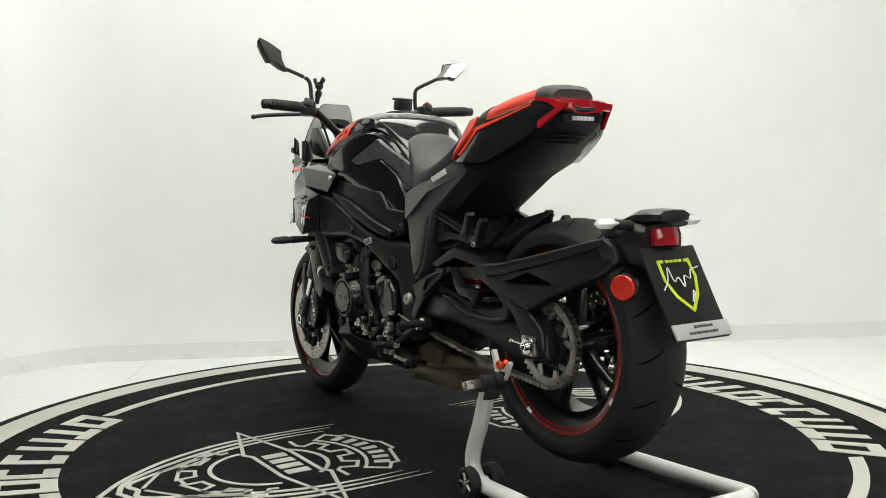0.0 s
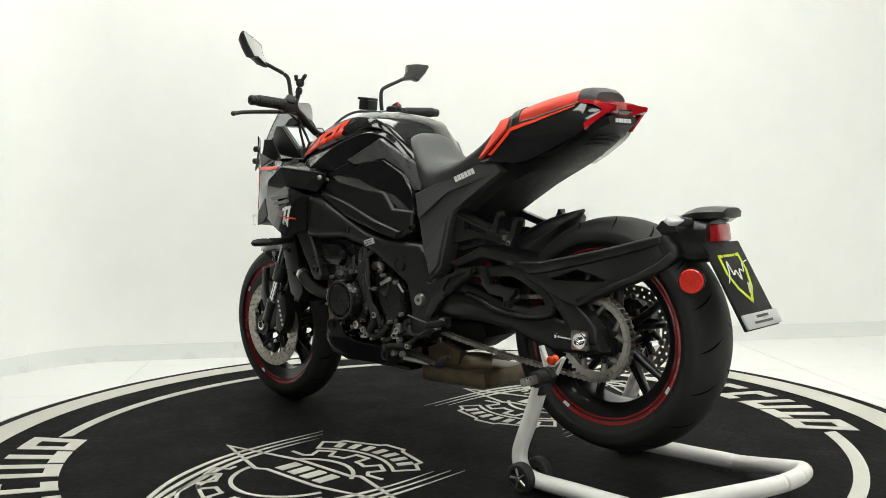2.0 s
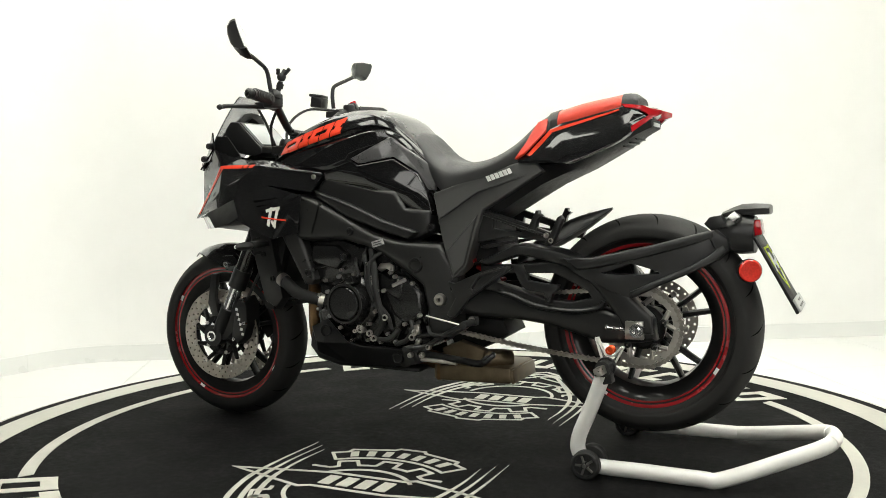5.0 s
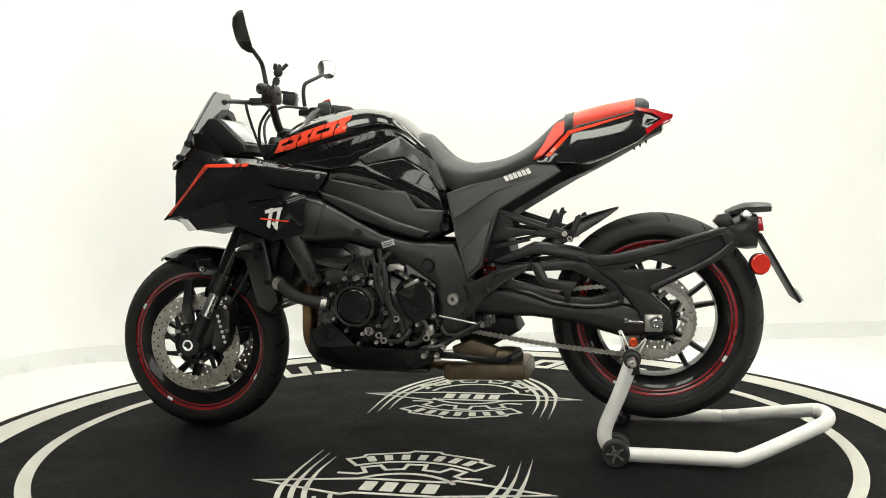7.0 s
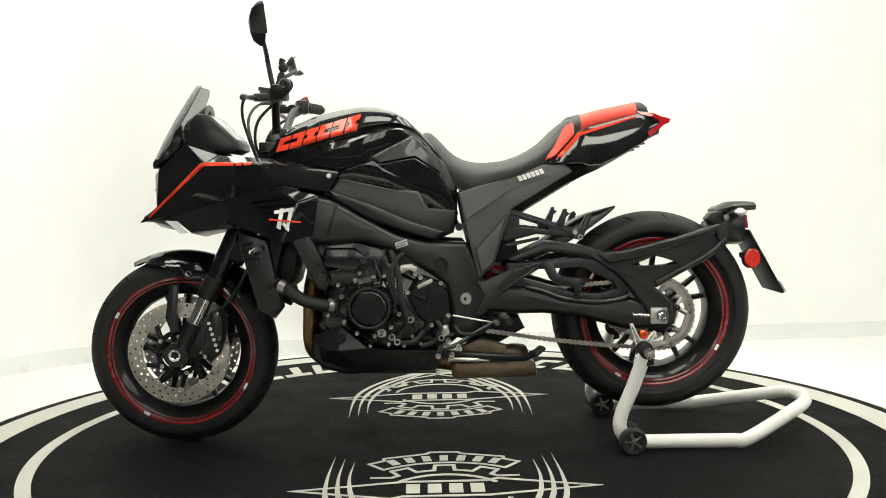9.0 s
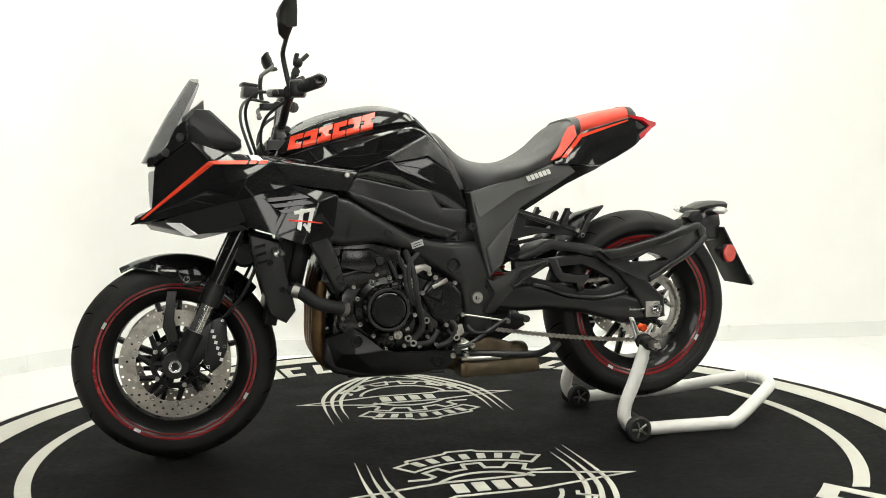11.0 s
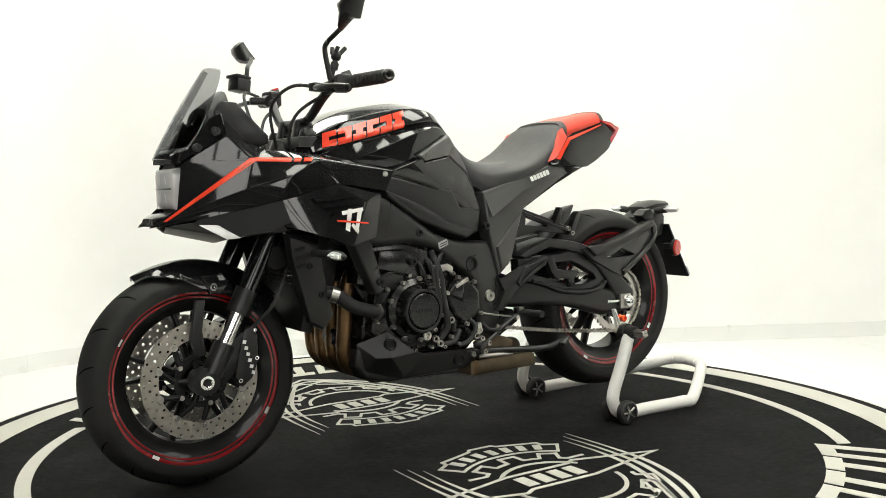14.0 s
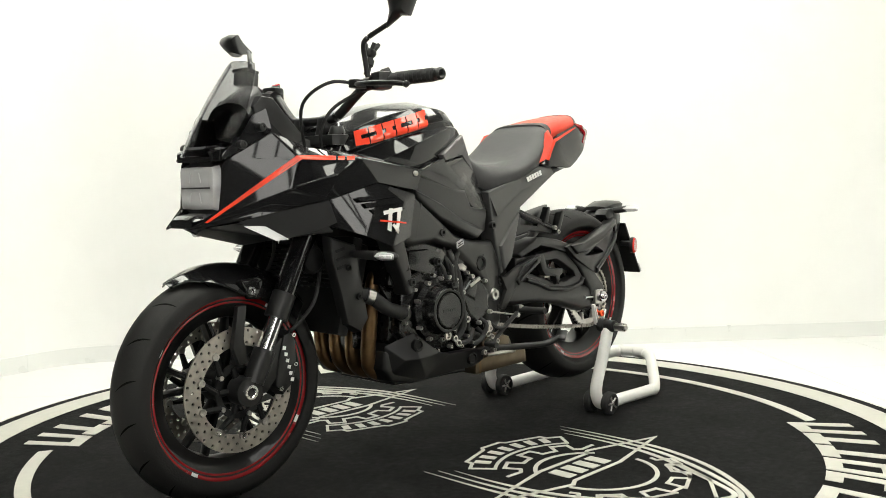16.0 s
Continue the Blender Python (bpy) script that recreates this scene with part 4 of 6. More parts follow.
# handlebar and controls
HX = 0.487
part("top_clamp", plate([(0.53, -0.13), (0.53, 0.13), (0.50, 0.14), (0.46, 0.13), (0.43, 0.05), (0.43, -0.05), (0.46, -0.13), (0.50, -0.14)], 0, 0.028, None, 0.004), SATIN, bike, "black top fork clamp").matrix_basis = Matrix(((1, 0, 0, 0.0), (0, 0, 1, 0.0), (0, 1, 0, 0.895), (0, 0, 0, 1)))
for s in (1, -1):
    part("fork_cap", lathe([(0, 0.02), (0.016, 0.02), (0.02, 0.012), (0.024, 0.0), (0.024, -0.01)], (0, 0, 0), 20, closed_profile=False), SATIN, bike).matrix_basis = pose(0.492, s * 0.104, 0.925, 90, 0, 0)
    part("bar_riser", box((0.483, s * 0.05, 0.945), (0.045, 0.038, 0.05), (0, -12, 0), None, 0.006), SATIN, bike, "black bar riser")
part("handlebar", tube([(0.40, 0.40, 1.061), (0.425, 0.30, 1.058), (0.455, 0.215, 1.052), (0.470, 0.17, 1.03), (0.482, 0.10, 0.975), (0.485, 0.05, 0.965), (0.485, -0.05, 0.965), (0.482, -0.10, 0.975), (0.470, -0.17, 1.03), (0.455, -0.215, 1.052), (0.425, -0.30, 1.058), (0.40, -0.40, 1.061)], 0.0125, 14, 5), SATIN, bike, "black tapered handlebar")
for s in (1, -1):
    ribs = []
    g0, g1 = Vector((0.437, s * 0.262, 1.058)), Vector((0.405, s * 0.385, 1.061))
    d = (g1 - g0)
    bm = cyl(g0, g1, 0.0165, 20)
    for k in range(9):
        p = g0 + d * (0.12 + 0.095 * k)
        ribs.append(cyl(p, p + d * 0.05, 0.0178, 20))
    grip = part("grip", bm, GRIP, bike, "ribbed black rubber grip")
    for rb in ribs:
        part("grip_rib", rb, GRIP, grip)
    part("bar_end", lathe([(0.006, 0.0), (0.006, 0.024), (0.011, 0.027), (0.0155, 0.022), (0.0155, 0.0)], (0, 0, 0), 20, closed_profile=False), SATIN, bike).matrix_basis = pose(0.404, s * 0.385, 1.061, 0, 0, -14 * s if s > 0 else 180 + 14)
    sw = box((0.448, s * 0.232, 1.056), (0.042, 0.052, 0.046), (0, 0, -14 * s), None, 0.008)
    box((0.438, s * 0.236, 1.072), (0.028, 0.03, 0.028), (15, 20, -14 * s), sw, 0.005)
    swp = part("switch_pod", sw, SATIN, bike, "black switch housing")
    if s < 0:
        part("kill_switch", box((0.437, s * 0.232, 1.084), (0.022, 0.016, 0.012), (0, 20, 14), None, 0.003), RED_LENS, swp, "red kill switch")
    perch = cyl((0.475, s * 0.185, 1.045), (0.470, s * 0.222, 1.05), 0.017, 14)
    box((0.503, s * 0.205, 1.046), (0.05, 0.028, 0.022), (0, 0, 12 * s), perch, 0.004)
    part("lever_perch", perch, SATIN, bike)
    part("lever", tube([(0.512, s * 0.20, 1.044), (0.527, s * 0.24, 1.042), (0.530, s * 0.30, 1.039), (0.524, s * 0.36, 1.034), (0.521, s * 0.392, 1.029)], 0.0068, 10, 5), SATIN, bike, "black control lever")
    part("lever_ball", lathe([(0, -0.009), (0.006, -0.007), (0.009, 0), (0.006, 0.007), (0, 0.009)], (0.521, s * 0.397, 1.028), 14, closed_profile=False), SATIN, bike)
    # mirror
    stem = [(0.468, s * 0.205, 1.062), (0.476, s * 0.205, 1.10), (0.484, s * 0.206, 1.145), (0.484, s * 0.222, 1.162), (0.481, s * 0.265, 1.178), (0.479, s * 0.306, 1.192)]
    if s < 0:
        stem = [(0.52, -0.236, 1.07), (0.524, -0.236, 1.11), (0.521, -0.238, 1.142), (0.512, -0.252, 1.156), (0.49, -0.285, 1.174), (0.475, -0.315, 1.190)]
    part("mirror_stem", tube(stem, 0.0072, 12, 5, r2=0.0062), SATIN, bike, "cranked black mirror stem")
    o = Vector((stem[-1]))
    tip = Vector((0.467, 0.392, 1.280)) if s > 0 else Vector((0.478, -0.436, 1.243))
    ax = (tip - o).normalized()
    face = Vector((-0.90, -0.34, 0.2) if s > 0 else (-0.78, 0.60, 0.18)).normalized()
    face = (face - ax * face.dot(ax)).normalized()
    sid = ax.cross(face).normalized() * s
    ln = (tip - o).length
    outl = [(-0.02, 0.0), (0.02, 0.018), (0.32 * ln, 0.040), (0.66 * ln, 0.026), (ln, 0.003), (ln * 0.985, -0.006), (0.72 * ln, -0.021), (0.36 * ln, -0.033), (0.03, -0.014)]
    rings = [[o + ax * (a * k + 0.06 * (1 - k)) + sid * b * k + face * dd for a, b in outl] for k, dd in ((0.35, -0.034), (0.72, -0.026), (0.95, -0.010), (1.0, 0.0), (0.98, 0.005))]
    mh = part("mirror_head", loft(bmesh.new(), rings), SATIN, bike, "angular black mirror housing")
    rings = [[o + ax * (a * 0.93 + 0.004) + sid * b * 0.84 + face * dd for a, b in outl] for dd in (0.003, 0.0062)]
    part("mirror_glass", loft(bmesh.new(), rings), MIRROR, mh, "bright mirror glass")
ball = cyl((0.462, 0.192, 1.075), (0.446, 0.190, 1.118), 0.008, 12)
cyl((0.452, 0.191, 1.098), (0.447, 0.190, 1.113), 0.011, 12, ball)
bmesh.ops.create_uvsphere(ball, u_segments=14, v_segments=10, radius=0.014, matrix=Matrix.Translation((0.443, 0.190, 1.132)))
for k in range(3):
    cyl((0.443 - 0.012 * math.cos(2.1 * k), 0.190 + 0.012 * math.sin(2.1 * k), 1.140), (0.434 - 0.02 * math.cos(2.1 * k), 0.188 + 0.02 * math.sin(2.1 * k), 1.156), 0.006, 8, ball)
part("ball_mount", ball, GRIP, bike, "black rubber device ball mount")
res = part("brake_reservoir", box((0.560, -0.205, 1.090), (0.046, 0.058, 0.038), (0, -8, 10), None, 0.006), SATIN, bike, "black brake fluid reservoir")
part("reservoir_cap", box((0.562, -0.205, 1.113), (0.049, 0.062, 0.010), (0, -8, 10), None, 0.003), SATIN, res)
for path in ([(0.50, 0.21, 1.045), (0.56, 0.16, 1.05), (0.585, 0.08, 1.0), (0.56, 0.05, 0.90), (0.52, 0.04, 0.80)], [(0.50, -0.21, 1.06), (0.57, -0.14, 1.06), (0.595, -0.06, 1.0), (0.57, -0.02, 0.90), (0.53, 0.0, 0.80)], [(0.47, 0.18, 1.035), (0.53, 0.13, 0.985), (0.545, 0.10, 0.92), (0.52, 0.09, 0.85)], [(0.45, -0.18, 1.03), (0.52, -0.12, 0.985), (0.545, -0.08, 0.92), (0.52, -0.07, 0.85)]):
    part("control_cable", tube(path, 0.0045, 8, 6), GRIP, bike, "thin black cable")

# tank side covers and knee pads
cover = [(0.335, 0.772), (0.209, 0.690), (0.094, 0.646), (0.012, 0.622), (-0.045, 0.645), (-0.056, 0.715), (0.027, 0.722), (0.060, 0.775), (0.125, 0.785), (0.295, 0.822)]
pair("airbox_cover", splay(plate(cover, 0.10, 0.166, None, 0.014, 0.03, 3, clamp=True), 0.12), SATIN, bike, "satin black cover below the tank")
pair("cover_roll", splay(plate([(0.325, 0.782), (0.312, 0.757), (0.209, 0.693), (0.094, 0.650), (0.012, 0.626), (-0.020, 0.650), (0.09, 0.686), (0.20, 0.738)], 0.15, 0.180, None, 0.012, 0.04, 4, clamp=True), 0.12), SATIN, bike, "rounded lower roll of the side cover")
knee = [(0.196, 0.872), (0.076, 0.934), (0.062, 0.922), (-0.042, 0.836), (-0.050, 0.774), (-0.034, 0.774), (-0.004, 0.828), (0.069, 0.876), (0.174, 0.857)]
bm = bmesh.new()
pts = []
for x, z in knee:
    hit, nor, _, _ = tank_tree.ray_cast(Vector((x, 1, z)), Vector((0, -1, 0)))
    y = hit.y if hit else 0.125
    pts.append((x, y, z))
loft(bm, [[(x, y - 0.012, z) for x, y, z in pts], [(x, y + 0.012, z) for x, y, z in pts], [(x * 0.95 + 0.0025, y + 0.016, z * 0.95 + 0.0425) for x, y, z in pts]])
pair("knee_pad", crisp(bm, 25, 0.0022), GREY_TRIM, bike, "dark carbon-look knee pad")
lower = [(0.285, 0.832), (0.190, 0.864), (0.174, 0.852), (0.069, 0.870), (-0.006, 0.822), (-0.036, 0.770), (-0.058, 0.700), (-0.030, 0.690), (0.058, 0.748), (0.125, 0.770), (0.305, 0.800)]
bm = bmesh.new()
pts = []
for x, z in lower:
    hit, nor, _, _ = tank_tree.ray_cast(Vector((x, 1, z)), Vector((0, -1, 0)))
    pts.append((x, hit.y if hit else 0.12, z))
loft(bm, [[(x, y - 0.01, z) for x, y, z in pts], [(x, y + 0.014, z) for x, y, z in pts], [(x * 0.97 + 0.003, y + 0.020 + 0.10 * (0.85 - z), z * 0.97 + 0.024) for x, y, z in pts]])
pair("knee_cover", crisp(bm, 25, 0.0025), GLOSS, bike, "gloss black side cover")

# seat
SEAT_S = [(0.062, [(0, 0.940), (0.045, 0.938), (0.078, 0.925), (0.09, 0.905), (0.085, 0.88)]),
          (0.02, [(0, 0.948), (0.05, 0.945), (0.09, 0.92), (0.102, 0.88), (0.095, 0.85)]),
          (-0.045, [(0, 0.884), (0.065, 0.880), (0.110, 0.855), (0.122, 0.82), (0.115, 0.79)]),
          (-0.10, [(0, 0.859), (0.085, 0.855), (0.135, 0.83), (0.148, 0.79), (0.140, 0.762)]),
          (-0.17, [(0, 0.857), (0.10, 0.853), (0.152, 0.832), (0.160, 0.805), (0.150, 0.782)]),
          (-0.24, [(0, 0.873), (0.11, 0.868), (0.158, 0.848), (0.163, 0.825), (0.150, 0.805)]),
          (-0.31, [(0, 0.912), (0.11, 0.906), (0.152, 0.885), (0.158, 0.862), (0.148, 0.838)]),
          (-0.372, [(0, 0.968), (0.10, 0.962), (0.135, 0.942), (0.142, 0.915), (0.135, 0.885)]),
          (-0.41, [(0, 0.990), (0.09, 0.985), (0.120, 0.965), (0.126, 0.940), (0.12, 0.915)])]
seat_bm = body(SEAT_S, 4, 4)
bmesh.ops.triangulate(seat_bm, faces=seat_bm.faces)
seat_tree = BVHTree.FromBMesh(seat_bm)
seat = part("rider_seat", seat_bm, SEAT, bike, "black vinyl rider seat", 50)
PIL = [(-0.405, [(0, 0.990), (0.085, 0.985), (0.114, 0.968), (0.120, 0.945), (0.112, 0.92)]),
       (-0.50, [(0, 1.014), (0.078, 1.010), (0.104, 0.995), (0.110, 0.972), (0.10, 0.95)]),
       (-0.604, [(0, 1.033), (0.060, 1.029), (0.083, 1.015), (0.089, 0.995), (0.079, 0.978)])]
part("pillion_seat", body(PIL, 5, 4), RED_SEAT, bike, "orange-red vinyl pillion seat", 50)
part("pillion_band", body([(x, [(y * 1.015, z + 0.002) for y, z in h]) for x, h in ((-0.402, PIL[0][1]), (-0.428, [(0, 0.997), (0.084, 0.992), (0.112, 0.975), (0.118, 0.952), (0.11, 0.926)]))], 2, 4), SEAT, bike, "black band across the pillion seat")
part("pillion_tail", body([(-0.602, [(0, 1.034), (0.061, 1.030), (0.084, 1.016), (0.090, 0.995), (0.080, 0.977)]), (-0.625, [(0, 1.034), (0.052, 1.030), (0.073, 1.017), (0.079, 1.0), (0.071, 0.982)]), (-0.642, [(0, 1.022), (0.042, 1.019), (0.06, 1.010), (0.066, 0.998), (0.06, 0.984)])], 3, 4), SEAT, bike, "black rear end of the pillion seat")
trim = shell([(-0.315, 0.158, 0.858), (-0.345, 0.166, 0.872), (-0.404, 0.148, 0.934), (-0.403, 0.126, 0.968), (-0.380, 0.140, 0.952)], [(0, 1, 4), (1, 2, 4), (2, 3, 4)], 0.008)
pair("seat_insert", trim, RED_SEAT, bike, "orange-red seat flank trim")

# tail
TAIL = [(-0.325, [(0, 0.862), (0.11, 0.862), (0.150, 0.862), (0.158, 0.856), (0.165, 0.847), (0.05, 0.842), (0, 0.842)]),
        (-0.42, [(0, 0.915), (0.10, 0.925), (0.138, 0.943), (0.150, 0.893), (0.171, 0.845), (0.06, 0.836), (0, 0.836)]),
        (-0.48, [(0, 0.935), (0.09, 0.945), (0.122, 0.962), (0.137, 0.908), (0.163, 0.843), (0.06, 0.838), (0, 0.838)]),
        (-0.585, [(0, 0.965), (0.075, 0.975), (0.098, 0.990), (0.112, 0.938), (0.133, 0.890), (0.06, 0.888), (0, 0.888)]),
        (-0.625, [(0, 0.98), (0.07, 0.988), (0.089, 0.999), (0.101, 0.950), (0.117, 0.914), (0.05, 0.914), (0, 0.914)]),
        (-0.655, [(0, 0.975), (0.062, 0.982), (0.080, 0.993), (0.089, 0.962), (0.098, 0.946), (0.045, 0.942), (0, 0.942)]),
        (-0.688, [(0, 0.972), (0.05, 0.974), (0.072, 0.981), (0.076, 0.974), (0.080, 0.968), (0.04, 0.966), (0, 0.966)])]
tail_bm = crisp(body(TAIL, 2, 1), 14, 0.003)
bmesh.ops.triangulate(tail_bm, faces=tail_bm.faces)
tail_tree = BVHTree.FromBMesh(tail_bm)
tail = part("tail_cowl", tail_bm, GLOSS, bike, "gloss black tail fairing", 45)
for s in (1, -1):
    decal("tail_stripe", [[(-0.350, 0.866), (-0.415, 0.936), (-0.420, 0.925), (-0.364, 0.864)], [(-0.415, 0.936), (-0.598, 0.986), (-0.598, 0.982), (-0.420, 0.927)]], tail_tree, ORANGE, tail, "orange-red pinstripe", side=s, n=8, m=2)
lamp = part("tail_lamp", body([(-0.600, [(0, 1.000), (0.055, 0.999), (0.074, 0.996), (0.070, 0.985), (0, 0.982)]), (-0.655, [(0, 0.999), (0.055, 0.998), (0.082, 0.996), (0.078, 0.972), (0, 0.960)]), (-0.680, [(0, 0.992), (0.048, 0.990), (0.078, 0.986), (0.074, 0.966), (0, 0.956)])], 1, 1), RED_LENS, bike, "faceted red tail lamp", 25)
for s in (1, -1):
    horn = loft(bmesh.new(), [[Vector((x, s * y, z)) for x, y, z in ring] for ring in (
        [(-0.675, 0.010, 0.988), (-0.675, 0.080, 0.987), (-0.675, 0.078, 0.962), (-0.675, 0.012, 0.957)],
        [(-0.692, 0.036, 0.986), (-0.695, 0.076, 0.983), (-0.695, 0.075, 0.963), (-0.690, 0.038, 0.960)],
        [(-0.708, 0.062, 0.981), (-0.709, 0.072, 0.979), (-0.707, 0.071, 0.969), (-0.705, 0.062, 0.968)])])
    bmesh.ops.recalc_face_normals(horn, faces=horn.faces)
    part("lamp_horn", horn, RED_LENS, lamp)
band = shell([(-0.600, 0.093, 1.002), (-0.655, 0.089, 0.995), (-0.705, 0.076, 0.974), (-0.636, 0.110, 0.922), (-0.612, 0.095, 0.992), (-0.652, 0.093, 0.985), (-0.678, 0.088, 0.968), (-0.632, 0.108, 0.938)], [(0, 1, 5, 4), (1, 2, 6, 5), (2, 3, 7, 6)], 0.010, 0.003)
pair("lamp_band", band, RED_LENS, lamp, "red arrow-shaped band of the tail lamp")
under = part("tail_underside", body([(-0.10, [(0, 0.76), (0.10, 0.76), (0.125, 0.74), (0.11, 0.62), (0, 0.60)]), (-0.22, [(0, 0.82), (0.11, 0.82), (0.138, 0.79), (0.105, 0.69), (0, 0.675)]), (-0.38, [(0, 0.845), (0.12, 0.845), (0.142, 0.838), (0.112, 0.785), (0, 0.770)]), (-0.48, [(0, 0.848), (0.11, 0.848), (0.138, 0.842), (0.10, 0.828), (0, 0.826)]), (-0.585, [(0, 0.915), (0.09, 0.912), (0.112, 0.896), (0.09, 0.884), (0, 0.880)]), (-0.64, [(0, 0.955), (0.07, 0.952), (0.092, 0.934), (0.074, 0.918), (0, 0.913)]), (-0.678, [(0, 0.958), (0.052, 0.957), (0.066, 0.952), (0.056, 0.936), (0, 0.932)])], 2, 1), MATTE, bike, "matte black tail underside", 25)
bm = bmesh.new()
for k in range(6):
    box((-0.6795, 0.030 - 0.012 * k, 0.945), (0.004, 0.009, 0.010), (0, 0, 0), bm)
part("tail_mark", bm, WHITE_PRINT, under, "small white lettering bars")
for k in range(3):
    part("tail_rib", box((-0.600 - 0.017 * k, 0.0, 0.887 + 0.0098 * k), (0.006, 0.11, 0.005), (0, -30, 0), None, 0.002), MATTE, under)
panel_bm = plate([(-0.058, 0.764), (-0.208, 0.813), (-0.317, 0.846), (-0.375, 0.846), (-0.396, 0.822), (-0.215, 0.715), (-0.158, 0.545), (-0.115, 0.508), (-0.082, 0.640)], 0.10, 0.158, None, 0.006, 0.0, 3, clamp=True)
bmesh.ops.triangulate(panel_bm, faces=panel_bm.faces)
panel_tree = BVHTree.FromBMesh(panel_bm)
pl, pr = pair("seat_panel", panel_bm, PANEL, bike, "anthracite panel below the seat")
ridge = plate([(-0.100, 0.598), (-0.204, 0.708), (-0.158, 0.552), (-0.120, 0.516)], 0.15, 0.168, None, 0.005, 0.12, clamp=True)
pair("panel_wedge", ridge, PANEL, bike, "raised lower wedge of the side panel")
pair("panel_facet", shell([(-0.062, 0.156, 0.758), (-0.208, 0.156, 0.808), (-0.330, 0.156, 0.843), (-0.392, 0.156, 0.824), (-0.205, 0.168, 0.768), (-0.084, 0.170, 0.690)], [(0, 1, 4, 5), (1, 2, 3, 4)], 0.004, 0.002), PANEL, bike, "upper facet of the side panel")
for s in (1, -1):
    decal("panel_mark", bars_along((-0.238, 0.795), (-0.314, 0.819), 0.016, 6, 0.8, -0.2), panel_tree, WHITE_PRINT, pl if s > 0 else pr, "white lettering bars", 0.010, side=s, n=2, m=2)


# ---- frame and engine ----
beam = [(0.375, 0.768), (0.378, 0.632), (0.335, 0.622), (0.23, 0.627), (0.14, 0.603), (0.075, 0.561), (0.02, 0.522), (-0.018, 0.492), (-0.032, 0.42), (-0.03, 0.335), (-0.085, 0.325), (-0.128, 0.36), (-0.128, 0.545), (-0.078, 0.617), (0.0, 0.622), (0.06, 0.628), (0.13, 0.648), (0.22, 0.700), (0.31, 0.752)]
pair("main_frame", splay(plate(beam, 0.11, 0.170, None, 0.020, 0.0, 4), 0.17), FRAME, bike, "dark grey cast aluminium frame")
leg = [(0.44, 0.66), (0.372, 0.66), (0.352, 0.60), (0.322, 0.505), (0.336, 0.488), (0.357, 0.492), (0.40, 0.58)]
pair("frame_leg", splay(plate(leg, 0.11, 0.163, None, 0.010, 0.0, 3), 0.17), FRAME, bike, "dark grey engine hanger")
pair("frame_weld", splay(plate([(0.30, 0.742), (0.292, 0.735), (0.32, 0.64), (0.33, 0.645)], 0.16, 0.170, None, 0.002), 0.17), FRAME, bike)
for s in (1, -1):
    part("frame_plug", lathe([(0, s * 0.001), (0.013, s * 0.001), (0.016, s * 0.008), (0.021, s * 0.009), (0.023, s * 0.004), (0.023, s * -0.01)], (-0.002, s * 0.166, 0.552), 24, closed_profile=False), MATTE, bike)
    part("pivot_nut", lathe([(0, s * 0.004), (0.006, s * 0.004), (0.007, s * 0.014), (0.016, s * 0.014), (0.017, s * 0.010), (0.020, s * 0.004), (0.021, s * -0.01)], (-0.075, s * 0.153, 0.450), 6 * 3, closed_profile=False), STEEL, bike, "bright swingarm pivot nut")
    bolts(bike, [(0.225, s * 0.206, 0.574), (0.342, s * 0.222, 0.526), (0.20, s * 0.202, 0.654), (-0.058, s * 0.170, 0.664), (-0.115, s * 0.148, 0.485), (-0.105, s * 0.148, 0.405)], 0.0115, 0.008, SATIN, "frame_bolt")
    tag = part("frame_tag", splay(box((0.112, s * 0.172, 0.618), (0.036, 0.004, 0.018), (0, 17, 0)), 0.17), SILVER, bike, "small silver maker's plate")
    bars = bmesh.new()
    for k in range(2):
        box((0.112, s * 0.1752, 0.6215 - 0.007 * k), (0.026, 0.002, 0.002), (0, 17, 0), bars)
    part("tag_bar", splay(bars, 0.17), MATTE, tag)

core = plate([(0.37, 0.60), (0.385, 0.52), (0.345, 0.46), (0.36, 0.36), (0.28, 0.30), (0.0, 0.29), (-0.06, 0.34), (-0.06, 0.50), (0.04, 0.56), (0.10, 0.62), (0.22, 0.64)], -0.14, 0.14, None, 0.006)
engine = part("engine_block", core, ENGINE, bike, "black four-cylinder engine block")
head = plate([(0.375, 0.62), (0.395, 0.52), (0.30, 0.49), (0.18, 0.52), (0.16, 0.60), (0.27, 0.635)], -0.185, 0.185, None, 0.008)
part("cylinder_head", head, ENGINE, engine)
part("coil_cover", splay(plate([(0.335, 0.61), (0.345, 0.56), (0.25, 0.535), (0.215, 0.585), (0.25, 0.61)], 0.18, 0.196, None, 0.005, 0.06), 0.03), ENGINE, engine, "black ignition cover")
part("head_rib", box((0.275, 0.197, 0.572), (0.10, 0.010, 0.010), (0, 14, 0), None, 0.003), ENGINE, engine)
part("head_rib", box((0.285, 0.197, 0.548), (0.11, 0.010, 0.010), (0, 14, 0), None, 0.003), ENGINE, engine)
part("cam_plug", lathe([(0, 0.01), (0.02, 0.01), (0.026, 0.004), (0.026, -0.01)], (0.325, 0.188, 0.572), 20, closed_profile=False), ENGINE, engine)
part("crankcase", plate([(0.335, 0.50), (0.35, 0.38), (0.27, 0.31), (0.06, 0.30), (0.035, 0.40), (0.055, 0.50), (0.11, 0.53), (0.25, 0.53)], 0.10, 0.172, None, 0.010, 0.03), ENGINE, engine, "black crankcase")
part("crankcase", plate([(0.335, 0.50), (0.35, 0.38), (0.27, 0.31), (0.06, 0.30), (0.035, 0.40), (0.055, 0.50), (0.11, 0.53), (0.25, 0.53)], -0.172, -0.10, None, 0.010, 0.03), ENGINE, engine)
